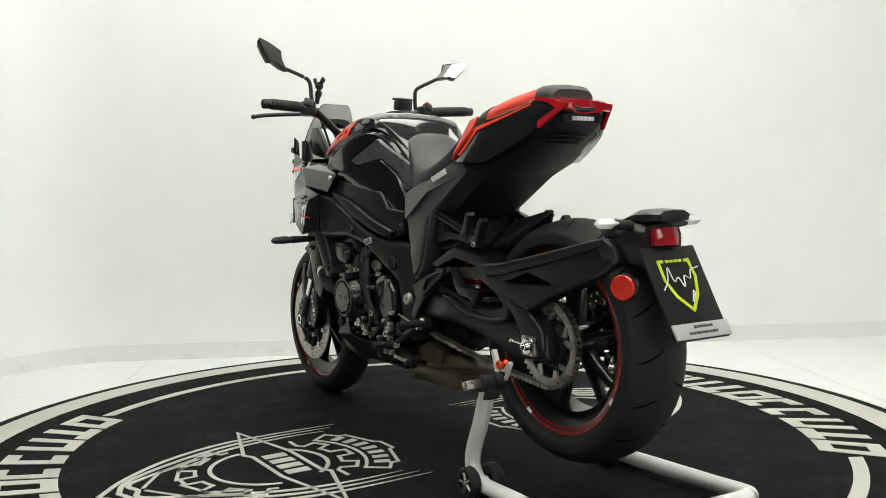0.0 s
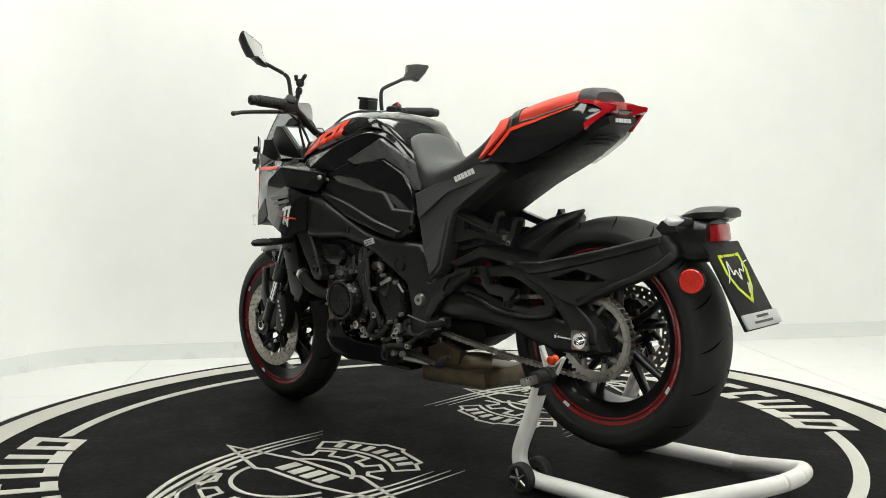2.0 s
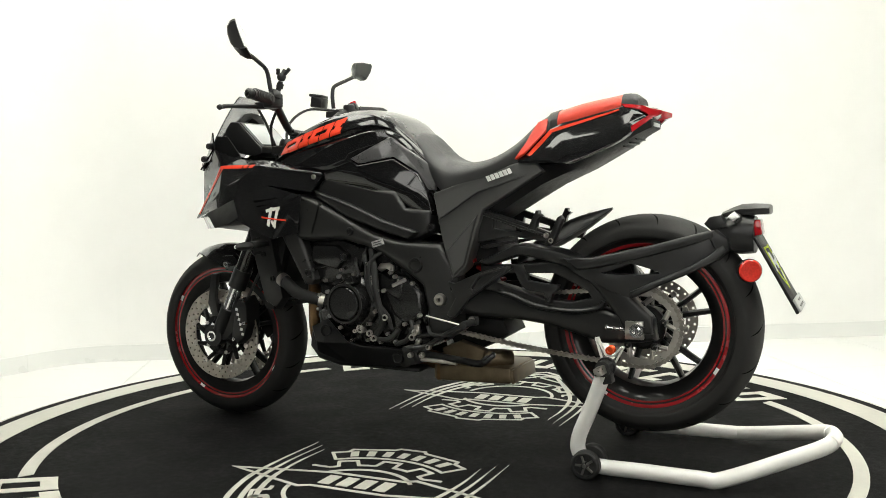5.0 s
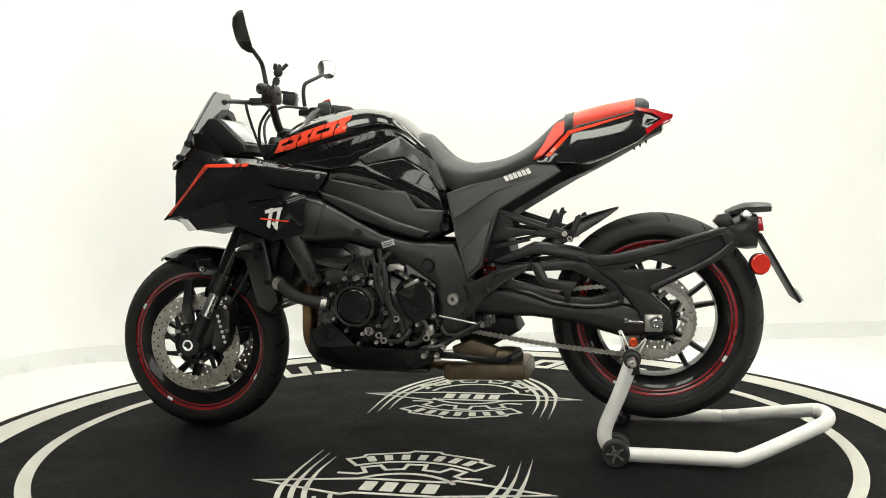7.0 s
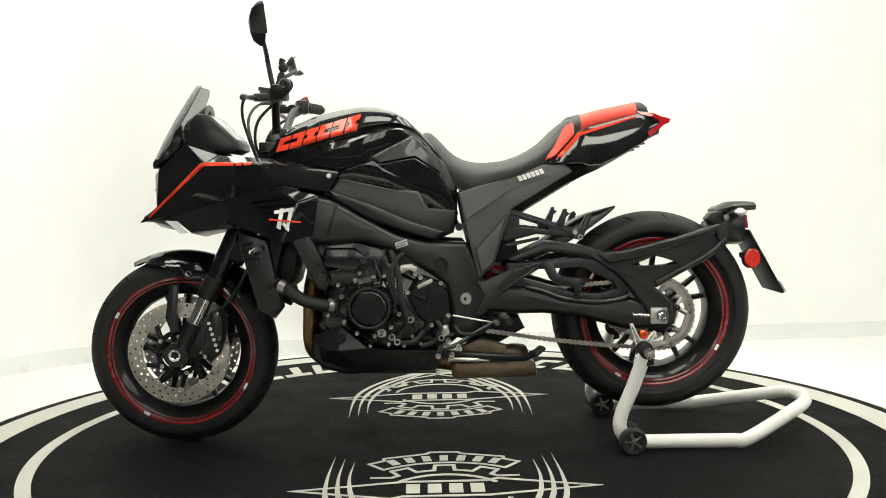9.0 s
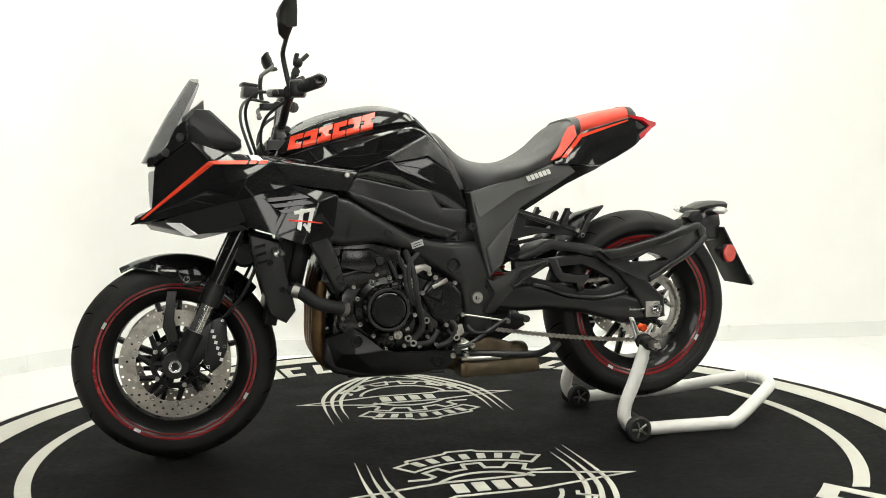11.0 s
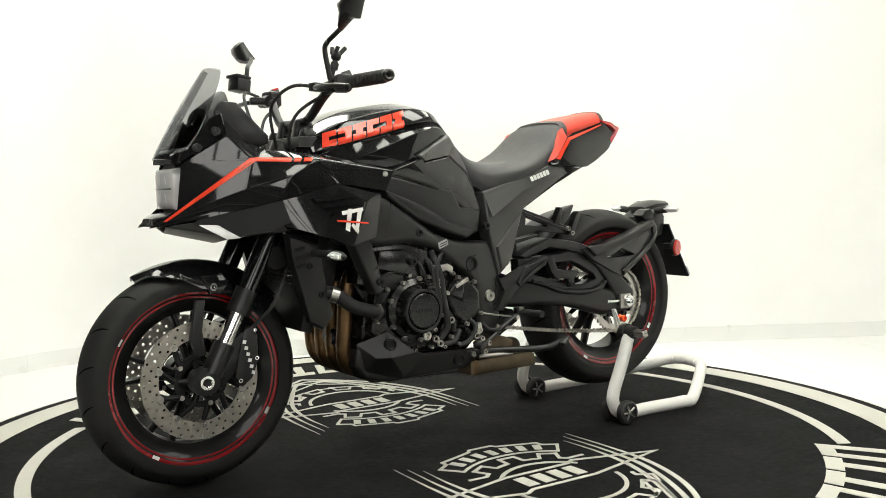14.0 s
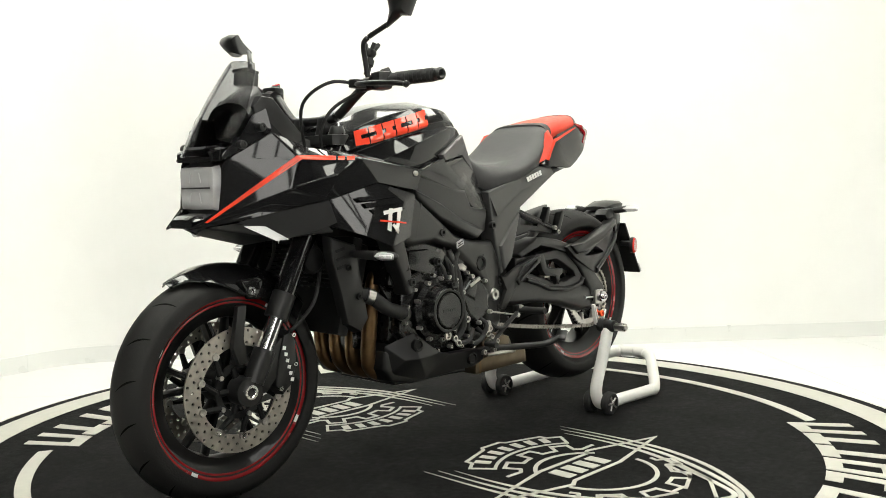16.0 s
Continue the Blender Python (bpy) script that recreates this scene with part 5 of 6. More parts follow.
gen = part("generator_cover", lathe([(0, 0.070), (0.046, 0.070), (0.049, 0.068), (0.051, 0.061), (0.055, 0.060), (0.058, 0.067), (0.062, 0.066), (0.066, 0.058), (0.072, 0.030), (0.088, 0.020), (0.092, 0.0)], (0.208, 0.168, 0.436), 64, closed_profile=False), ENGINE, engine, "round black generator cover", 25)
part("cover_rim", lathe([(0.0535, 0.0675), (0.0575, 0.069), (0.0605, 0.0685), (0.0625, 0.064)], (0.208, 0.168, 0.436), 64, closed_profile=False), FRAME, gen, "worn satin rim")
bars = bmesh.new()
for k in range(6):
    box((0.231 - 0.009 * k, 0.2385, 0.437), (0.007, 0.0016, 0.007), (0, 0, 0), bars)
part("cover_mark", bars, ENGINE, gen, "embossed lettering bars")
part("cover_boss", box((0.185, 0.215, 0.505), (0.028, 0.05, 0.022), (0, 10, 0), None, 0.004), ENGINE, engine)
ring = [(0.208 + 0.088 * math.cos(radians(a)), 0.188, 0.436 + 0.088 * math.sin(radians(a))) for a in (20, 62, 98, 130, 165, 196, 226, 262, 296, 330)]
bolts(engine, ring, 0.0065, 0.012, STEEL)
part("oil_plug", lathe([(0, 0.016), (0.006, 0.016), (0.007, 0.02), (0.013, 0.02), (0.014, 0.0)], (0.175, 0.180, 0.357), 18, closed_profile=False), STEEL, engine, "bright oil filler plug")
gear = [(0.105, 0.47), (0.085, 0.505), (0.055, 0.526), (0.005, 0.505), (-0.025, 0.472), (-0.03, 0.405), (0.03, 0.368), (0.07, 0.40)]
part("sprocket_cover", plate(gear, 0.12, 0.183, None, 0.009, 0.04), ENGINE, engine, "black sprocket cover", 20)
part("cover_web", plate([(0.098, 0.47), (0.056, 0.515), (0.03, 0.505), (0.04, 0.44)], 0.18, 0.189, None, 0.004, 0.2), ENGINE, engine)
bolts(engine, [(0.098, 0.184, 0.474), (0.058, 0.184, 0.518), (0.0, 0.184, 0.50), (0.028, 0.184, 0.377), (-0.022, 0.184, 0.405), (0.075, 0.180, 0.53)], 0.0065, 0.010, STEEL)
br = part("engine_bracket", plate([(0.125, 0.54), (0.115, 0.555), (0.085, 0.558), (0.068, 0.548), (0.07, 0.53), (0.092, 0.54), (0.112, 0.53)], 0.168, 0.178, None, 0.003), STEEL, engine, "dull metal cable bracket")
for path, r in (([(0.145, 0.175, 0.60), (0.125, 0.192, 0.53), (0.115, 0.196, 0.45), (0.10, 0.19, 0.38), (0.13, 0.185, 0.335)], 0.010), ([(0.10, 0.175, 0.60), (0.14, 0.195, 0.55), (0.128, 0.195, 0.46), (0.085, 0.19, 0.40), (0.075, 0.185, 0.36)], 0.007), ([(0.16, 0.17, 0.61), (0.165, 0.185, 0.57), (0.14, 0.19, 0.52)], 0.005), ([(0.05, 0.18, 0.36), (0.08, 0.19, 0.33), (0.12, 0.185, 0.325)], 0.008), ([(0.02, 0.17, 0.36), (0.0, 0.18, 0.34), (-0.04, 0.165, 0.345)], 0.006)):
    part("engine_hose", tube(path, r, 10, 6), GRIP, engine, "black rubber hose")
for x, z in ((0.125, 0.50), (0.118, 0.475), (0.09, 0.395), (0.145, 0.345), (0.13, 0.33), (-0.01, 0.355), (0.0, 0.34)):
    part("hose_clip", lathe([(0.006, 0.0), (0.006, 0.008), (0.010, 0.008), (0.010, 0.0)], (x, 0.192, z), 12), STEEL, engine)
part("starter_motor", cyl((0.10, 0.02, 0.56), (0.10, 0.17, 0.56), 0.028, 20), ENGINE, engine)

# radiator
rad = part("radiator", box((0.505, 0, 0.525), (0.035, 0.32, 0.26), (0, -14, 0), None, 0.004), MATTE, bike, "black radiator core")
for k in range(18):
    part("radiator_fin", box((0.526 + 0.0035 * (k - 9) * 0.8, 0, 0.525 + 0.0125 * (k - 8.5)), (0.004, 0.30, 0.003), (0, -14, 0)), ENGINE, rad)
shroud = [(0.59, 0.665), (0.505, 0.640), (0.462, 0.436), (0.490, 0.400), (0.535, 0.425), (0.560, 0.52), (0.585, 0.61)]
pair("radiator_shroud", plate(shroud, 0.150, 0.185, None, 0.006, 0.05), SATIN, bike, "satin black radiator side guard")
for s in (1, -1):
    for k in range(3):
        part("shroud_slot", box((0.560 - 0.002 * k, s * 0.186, 0.625 - 0.022 * k), (0.03, 0.003, 0.009), (0, 14, 0), None, 0.001), MATTE, rad)
    bolts(rad, [(0.533, s * 0.186, 0.578), (0.50, s * 0.186, 0.50)], 0.009, 0.005, MATTE)
    ind = part("indicator_stalk", cyl((0.52, s * 0.18, 0.612), (0.515, s * 0.275, 0.611), 0.009, 12, r2=0.013), GRIP, bike, "black rubber indicator stalk")
    part("indicator_body", body([(-0.03, [(0, 0.003), (0.003, 0.0), (0, -0.003)]), (-0.02, [(0, 0.011), (0.010, 0.0), (0, -0.010)]), (0.02, [(0, 0.014), (0.013, 0.0), (0, -0.012)]), (0.045, [(0, 0.010), (0.010, 0.0), (0, -0.009)])], 3, 4), GRIP, ind, "black indicator housing").matrix_basis = pose(0.513, s * 0.32, 0.610, 0, 0, -90 * s)
    part("indicator_lens", body([(-0.03, [(0, 0.003), (0.003, 0.0), (0, -0.003)]), (-0.02, [(0, 0.011), (0.010, 0.0), (0, -0.010)]), (0.02, [(0, 0.014), (0.013, 0.0), (0, -0.012)]), (0.045, [(0, 0.010), (0.010, 0.0), (0, -0.009)])], 3, 4), CLEAR, ind, "clear indicator lens").matrix_basis = pose(0.519, s * 0.318, 0.610, 0, 0, -90 * s) @ Matrix.Diagonal((0.86, 0.86, 0.80, 1))
    part("indicator_bulb", box((0.526, s * 0.318, 0.610), (0.006, 0.045, 0.010), (0, 0, 0), None, 0.003), LAMP_IN, ind)
part("coolant_hose", tube([(0.485, 0.165, 0.505), (0.455, 0.185, 0.495), (0.41, 0.19, 0.462), (0.36, 0.185, 0.445), (0.31, 0.165, 0.432)], 0.019, 16, 6), GRIP, bike, "thick black coolant hose")
part("hose_clamp", cyl((0.470, 0.180, 0.50), (0.452, 0.186, 0.493), 0.0215, 18), STEEL, bike)
part("hose_clamp", cyl((0.335, 0.175, 0.438), (0.32, 0.168, 0.434), 0.0215, 18), STEEL, bike)
part("horn", lathe([(0, 0.02), (0.03, 0.02), (0.038, 0.012), (0.038, -0.012), (0, -0.012)], (0.60, 0.11, 0.60), 24, closed_profile=False), MATTE, bike, "black round horn")

# exhaust
for y in (0.110, 0.038, -0.036, -0.108):
    part("header_pipe", tube([(0.355, y, 0.555), (0.375, y, 0.535), (0.390, y, 0.48), (0.394, y * 0.97, 0.40), (0.396, y * 0.92, 0.33), (0.384, y * 0.85, 0.288), (0.345, y * 0.75, 0.262), (0.27, y * 0.6, 0.254), (0.18, y * 0.5, 0.252)], 0.0215, 18, 5), BRONZE, bike, "heat-bronzed exhaust header pipe")
    part("header_flange", cyl((0.352, y, 0.556), (0.365, y, 0.548), 0.03, 18), STEEL, bike)
muf = part("muffler", box((-0.157, 0.02, 0.226), (0.252, 0.20, 0.050), (0, 1, 0), None, 0.012), MUFFLER, bike, "stained grey underslung muffler")
part("muffler_cap", box((-0.283, 0.02, 0.225), (0.012, 0.19, 0.042), (0, 8, 0), None, 0.005), MUFFLER, muf)
part("collector", tube([(0.18, 0.02, 0.256), (0.10, 0.03, 0.256), (0.02, 0.04, 0.250), (-0.04, 0.04, 0.238)], 0.028, 18, 5), BRONZE, bike, "bronzed collector pipe")
part("catalyst_pipe", tube([(-0.10, 0.08, 0.250), (-0.16, 0.085, 0.262), (-0.215, 0.07, 0.268), (-0.25, 0.04, 0.262)], 0.03, 18, 6), MUFFLER, bike, "stained exhaust pipe")

# belly pan
belly = [(0.385, 0.335), (0.345, 0.350), (0.299, 0.372), (0.215, 0.310), (0.170, 0.297), (0.012, 0.294), (0.006, 0.248), (0.10, 0.232), (0.281, 0.226), (0.360, 0.245), (0.392, 0.285)]
pair("belly_pan", plate(belly, 0.07, 0.155, None, 0.012, 0.03, 3, clamp=True), SATIN, bike, "satin black belly pan")
facets = [(0.380, 0.150, 0.348), (0.299, 0.182, 0.379), (0.217, 0.205, 0.315), (0.176, 0.202, 0.303), (0.009, 0.190, 0.299), (0.001, 0.178, 0.262), (0.03, 0.166, 0.243), (0.235, 0.166, 0.243), (0.301, 0.208, 0.309), (0.338, 0.188, 0.308), (0.365, 0.140, 0.255)]
pair("belly_facet", shell(facets, [(0, 1, 8, 9), (1, 2, 8), (2, 3, 7, 8), (3, 4, 5, 6, 7), (8, 7, 10, 9), (0, 9, 10)], 0.006, 0.003), SATIN, bike)
part("belly_floor", box((0.165, 0, 0.228), (0.30, 0.24, 0.014), (0, -1, 0), None, 0.006), SATIN, bike)
for s in (1, -1):
    for x, z in ((0.297, 0.345), (0.056, 0.272)):
        part("belly_plug", lathe([(0, s * 0.002), (0.012, s * 0.002), (0.014, s * 0.006), (0.018, s * 0.005), (0.018, s * -0.008)], (x, s * (0.196 if z > 0.3 else 0.182), z), 20, closed_profile=False), MATTE, bike)

# foot controls on the near side, and the same on the far side
for s in (1, -1):
    part("footrest_plate", plate([(-0.105, 0.505), (-0.125, 0.50), (-0.205, 0.535), (-0.30, 0.560), (-0.305, 0.548), (-0.235, 0.50), (-0.17, 0.455), (-0.125, 0.40), (-0.10, 0.405), (-0.13, 0.46)], s * 0.152, s * 0.166, None, 0.003), FRAME, bike, "cast footrest bracket")
    part("heel_guard", frame_plate([(-0.175, 0.485), (-0.205, 0.53), (-0.298, 0.556), (-0.29, 0.535), (-0.23, 0.500), (-0.185, 0.47)], [(-0.185, 0.49), (-0.208, 0.522), (-0.278, 0.545), (-0.275, 0.538), (-0.226, 0.507), (-0.19, 0.482)], s * 0.165, s * 0.175), FRAME, bike, "cast heel guard")
    peg = part("footpeg", cyl((-0.185, s * 0.165, 0.392), (-0.195, s * 0.265, 0.394), 0.0105, 14), GRIP, bike, "black rubber footpeg")
    part("peg_joint", box((-0.185, s * 0.165, 0.394), (0.03, 0.022, 0.026), (0, 0, 0), None, 0.004), SATIN, peg)
part("shift_rod", cyl((-0.035, 0.17, 0.402), (-0.165, 0.178, 0.378), 0.0028, 10), STEEL, bike, "thin bright gear linkage")
part("shift_pedal", tube([(-0.165, 0.178, 0.385), (-0.10, 0.182, 0.350), (-0.04, 0.188, 0.315), (0.0, 0.20, 0.31)], 0.007, 10, 5), SATIN, bike, "black gear pedal")
part("pedal_tip", cyl((0.0, 0.19, 0.31), (0.005, 0.235, 0.31), 0.009, 12), GRIP, bike)
bolts(bike, [(-0.012, 0.185, 0.315), (-0.05, 0.185, 0.312), (-0.03, 0.19, 0.288), (0.01, 0.186, 0.285), (-0.02, 0.19, 0.33)], 0.0085, 0.010, STEEL)
part("side_stand", tube([(0.0, 0.15, 0.285), (-0.08, 0.17, 0.283), (-0.17, 0.20, 0.281), (-0.235, 0.24, 0.285), (-0.27, 0.265, 0.305)], 0.0105, 12, 5), SATIN, bike, "folded black side stand")
part("stand_foot", box((-0.275, 0.268, 0.308), (0.04, 0.035, 0.012), (0, 35, 20), None, 0.004), SATIN, bike)
part("stand_spring", cyl((-0.02, 0.175, 0.272), (-0.14, 0.185, 0.27), 0.0065, 10), STEEL, bike)

# swingarm
arm = [(-0.135, 0.475), (-0.205, 0.487), (-0.255, 0.484), (-0.306, 0.470), (-0.373, 0.445), (-0.474, 0.434), (-0.555, 0.445), (-0.60, 0.432), (-0.70, 0.420), (-0.708, 0.360), (-0.66, 0.350), (-0.56, 0.345), (-0.50, 0.362), (-0.42, 0.385), (-0.305, 0.400), (-0.204, 0.400), (-0.13, 0.41)]
pair("swingarm", plate(arm, 0.10, 0.147, None, 0.018, 0.0, 4), SATIN, bike, "black aluminium swingarm")
brace_o = [(-0.20, 0.553), (-0.323, 0.558), (-0.45, 0.572), (-0.50, 0.545), (-0.575, 0.465), (-0.560, 0.438), (-0.474, 0.430), (-0.37, 0.440), (-0.255, 0.478), (-0.205, 0.485)]
brace_i = [(-0.235, 0.532), (-0.33, 0.534), (-0.42, 0.536), (-0.455, 0.522), (-0.520, 0.488), (-0.53, 0.470), (-0.474, 0.456), (-0.39, 0.464), (-0.30, 0.492), (-0.25, 0.505)]
pair("swingarm_brace", frame_plate(brace_o, brace_i, 0.105, 0.144, None, 0.006), SATIN, bike, "triangulated swingarm brace")
pair("swingarm_end", plate([(-0.445, 0.572), (-0.541, 0.500), (-0.605, 0.420), (-0.625, 0.372), (-0.700, 0.378), (-0.697, 0.425), (-0.645, 0.472), (-0.60, 0.53), (-0.52, 0.578)], 0.11, 0.153, None, 0.010, 0.0, 3, clamp=True), SATIN, bike, "broad black swingarm end")
part("arm_lip", tube([(-0.255, 0.146, 0.480), (-0.306, 0.148, 0.467), (-0.373, 0.149, 0.443), (-0.474, 0.149, 0.432), (-0.548, 0.149, 0.443), (-0.566, 0.149, 0.462)], 0.0075, 10, 5), SATIN, bike, "raised lip along the swingarm")
part("brace_strut", plate([(-0.300, 0.560), (-0.332, 0.560), (-0.352, 0.514), (-0.40, 0.506), (-0.440, 0.504), (-0.436, 0.490), (-0.422, 0.478), (-0.420, 0.452), (-0.402, 0.452), (-0.396, 0.480), (-0.345, 0.486), (-0.326, 0.505)], 0.135, 0.158, None, 0.004, clamp=True), SATIN, bike, "angled chain-guard stay")
bolts(bike, [(-0.411, 0.158, 0.462)], 0.009, 0.006, SATIN)
part("pivot_boss", cyl((-0.11, 0.10, 0.448), (-0.11, 0.15, 0.448), 0.045, 24), SATIN, bike)
part("swingarm_bridge", box((-0.26, 0, 0.43), (0.10, 0.22, 0.07), (0, 0, 0), None, 0.012), SATIN, bike)
for s in (1, -1):
    part("axle_block", box((-0.652, s * 0.152, 0.388), (0.05, 0.018, 0.05), (0, 0, 0), None, 0.003), STEEL, bike, "bright chain adjuster block")
    part("axle_nut", lathe([(0.0, s * 0.012), (0.007, s * 0.012), (0.008, s * 0.022), (0.010, s * 0.022), (0.010, s * 0.012), (0.019, s * 0.012), (0.020, 0.0)], (-0.660, s * 0.160, 0.389), 18, closed_profile=False), CHROME, bike, "bright axle nut")
    part("adjuster_bolt", cyl((-0.625, s * 0.15, 0.388), (-0.575, s * 0.15, 0.391), 0.0045, 10), CHROME, bike)
    part("adjuster_head", cyl((-0.578, s * 0.15, 0.391), (-0.572, s * 0.15, 0.3915), 0.008, 6), CHROME, bike)

# rear sprocket and chain
teeth = []
for k in range(43):
    for r, d in ((0.105, -2.6), (0.112, -1.0), (0.112, 1.0), (0.105, 2.6)):
        a = radians(360 / 43 * k + d)
        teeth.append((RX + r * math.cos(a), RZ + r * math.sin(a)))
inner = [(RX + 0.086 * math.cos(math.atan2(z - RZ, x - RX)), RZ + 0.086 * math.sin(math.atan2(z - RZ, x - RX))) for x, z in teeth]
spr_bm = bmesh.new()
rows = [[spr_bm.verts.new((x, y, z)) for x, z in poly] for poly, y in ((teeth, 0.098), (teeth, 0.104), (inner, 0.104), (inner, 0.098))]
for k in range(4):
    for i in range(len(teeth)):
        j = (i + 1) % len(teeth)
        spr_bm.faces.new((rows[k][i], rows[k][j], rows[(k + 1) % 4][j], rows[(k + 1) % 4][i]))
spr = part("rear_sprocket", spr_bm, STEEL, rear, "toothed steel rear sprocket")
part("sprocket_carrier", lathe([(0.03, 0.06), (0.060, 0.06), (0.062, 0.09), (0.052, 0.106), (0.03, 0.108)], (RX, 0, RZ), 40), MATTE, rear, "black sprocket carrier")
for k in range(5):
    a = radians(72 * k + 20)
    arm_bm = bmesh.new()
    for da in (-0.30, 0.30):
        cyl((RX + 0.060 * math.cos(a), 0.101, RZ + 0.060 * math.sin(a)), (RX + 0.090 * math.cos(a + da), 0.101, RZ + 0.090 * math.sin(a + da)), 0.0075, 8, arm_bm)
    part("sprocket_arm", arm_bm, STEEL, spr)
    part("sprocket_nut", lathe([(0.003, 0.012), (0.009, 0.010), (0.010, 0.0), (0.010, -0.02)], (RX + 0.062 * math.cos(a), 0.103, RZ + 0.062 * math.sin(a)), 12, closed_profile=False), SATIN, spr)
SX, SZ, r1, r2 = -0.035, 0.405, 0.040, 0.109
loop = []
d = Vector((SX - RX, SZ - RZ))
ph = math.atan2(d.y, d.x)
op = math.acos((r2 - r1) / d.length)
lower0, lower1 = Vector((RX + r2 * math.cos(ph - op), RZ + r2 * math.sin(ph - op))), Vector((SX + r1 * math.cos(ph - op), SZ + r1 * math.sin(ph - op)))
upper0, upper1 = Vector((RX + r2 * math.cos(ph + op), RZ + r2 * math.sin(ph + op))), Vector((SX + r1 * math.cos(ph + op), SZ + r1 * math.sin(ph + op)))
path = [upper1 + (upper0 - upper1) * f for f in np.linspace(0, 1, 40)]
path += [Vector((RX + r2 * math.cos(a), RZ + r2 * math.sin(a))) for a in np.linspace(ph + op, ph - op + 2 * math.pi, 60)[1:]]
path += [lower0 + (lower1 - lower0) * f - Vector((0, 0.010 * math.sin(math.pi * f))) for f in np.linspace(0, 1, 40)[1:]]
lens = np.cumsum([0] + [(b - a).length for a, b in zip(path, path[1:])])
n_link = int(lens[-1] / 0.0159)
links = bmesh.new()
for k in range(n_link):
    p = []
    for u in (k, k + 1):
        f = u * 0.0159
        i = min(int(np.searchsorted(lens, f)), len(path) - 1)
        i = max(i, 1)
        w = (f - lens[i - 1]) / (lens[i] - lens[i - 1])
        p.append(path[i - 1] + (path[i] - path[i - 1]) * w)
    d = (p[1] - p[0]).normalized()
    nn = Vector((-d.y, d.x))
    y0 = 0.0095 if k % 2 else 0.0075
    for s in (1, -1):
        mid = (p[0] + p[1]) / 2
        outl = [p[0] - d * 0.0058 - nn * 0.003, p[0] - nn * 0.0066, mid - nn * 0.0036, p[1] - nn * 0.0066, p[1] + d * 0.0058 - nn * 0.003,
                p[1] + d * 0.0058 + nn * 0.003, p[1] + nn * 0.0066, mid + nn * 0.0036, p[0] + nn * 0.0066, p[0] - d * 0.0058 + nn * 0.003]
        loft(links, [[(q.x, 0.101 + s * y0, q.y) for q in outl], [(q.x, 0.101 + s * (y0 + 0.0018), q.y) for q in outl]])
    cyl((p[0].x, 0.089, p[0].y), (p[0].x, 0.113, p[0].y), 0.0046, 8, links)
tagged(part("drive_chain", links, CHAIN, bike, "oiled steel drive chain"), kind="stuff")

# plate-holder arm, swept round the tyre to the middle
def inward(bm, x0=-0.45, y0=0.150, y1=0.052, x1=-0.90):
    for v in bm.verts:
        f = min(1, max(0, (x0 - v.co.x) / (x0 - x1)))
        v.co.y += (y1 - y0) * f * f
    return bm


ho = [(-0.445, 0.575), (-0.462, 0.580), (-0.541, 0.583), (-0.70, 0.617), (-0.827, 0.650), (-0.855, 0.657), (-0.882, 0.634), (-0.888, 0.603), (-0.861, 0.576), (-0.80, 0.546), (-0.72, 0.511), (-0.642, 0.474), (-0.60, 0.488), (-0.50, 0.535)]
hi = [(-0.563, 0.543), (-0.585, 0.547), (-0.61, 0.556), (-0.640, 0.568), (-0.665, 0.562), (-0.690, 0.554), (-0.712, 0.546), (-0.716, 0.5405), (-0.70, 0.5385), (-0.68, 0.538), (-0.65, 0.5375), (-0.63, 0.5375), (-0.60, 0.538), (-0.575, 0.539)]
holder = part("plate_holder_arm", inward(frame_plate(ho, hi, 0.130, 0.170, None, 0.004)), SATIN, bike, "black forked number-plate carrier arm")
part("arm_ridge", inward(plate([(-0.462, 0.580), (-0.541, 0.585), (-0.70, 0.619), (-0.827, 0.652), (-0.853, 0.657), (-0.850, 0.636), (-0.80, 0.618), (-0.68, 0.584), (-0.56, 0.556), (-0.50, 0.548)], 0.160, 0.180, None, 0.007, 0.0, 3, clamp=True)), SATIN, holder, "raised upper edge of the arm")
part("arm_ridge", inward(plate([(-0.886, 0.602), (-0.861, 0.575), (-0.80, 0.545), (-0.72, 0.510), (-0.645, 0.473), (-0.640, 0.492), (-0.70, 0.520), (-0.79, 0.560), (-0.84, 0.590), (-0.872, 0.620)], 0.160, 0.180, None, 0.007, 0.0, 3, clamp=True)), SATIN, holder, "raised lower edge of the arm")
part("arm_tail", inward(plate([(-0.853, 0.656), (-0.882, 0.634), (-0.888, 0.604), (-0.872, 0.600), (-0.850, 0.610), (-0.838, 0.640)], 0.158, 0.177, None, 0.005, clamp=True)), SATIN, holder)
part("arm_root", plate([(-0.19, 0.565), (-0.25, 0.590), (-0.307, 0.616), (-0.36, 0.612), (-0.424, 0.602), (-0.470, 0.590), (-0.505, 0.578), (-0.480, 0.555), (-0.44, 0.560), (-0.40, 0.572), (-0.32, 0.585), (-0.22, 0.552)], 0.06, 0.156, None, 0.010, 0.03, clamp=True), SATIN, bike)
part("holder_head", body([(-0.845, [(0, 0.665), (0.045, 0.662), (0.07, 0.65), (0.06, 0.62), (0, 0.61)]), (-0.90, [(0, 0.700), (0.045, 0.695), (0.07, 0.67), (0.06, 0.60), (0, 0.59)]), (-0.945, [(0, 0.690), (0.04, 0.686), (0.06, 0.665), (0.05, 0.60), (0, 0.59)])], 3, 2), SATIN, bike, "black plate holder head")
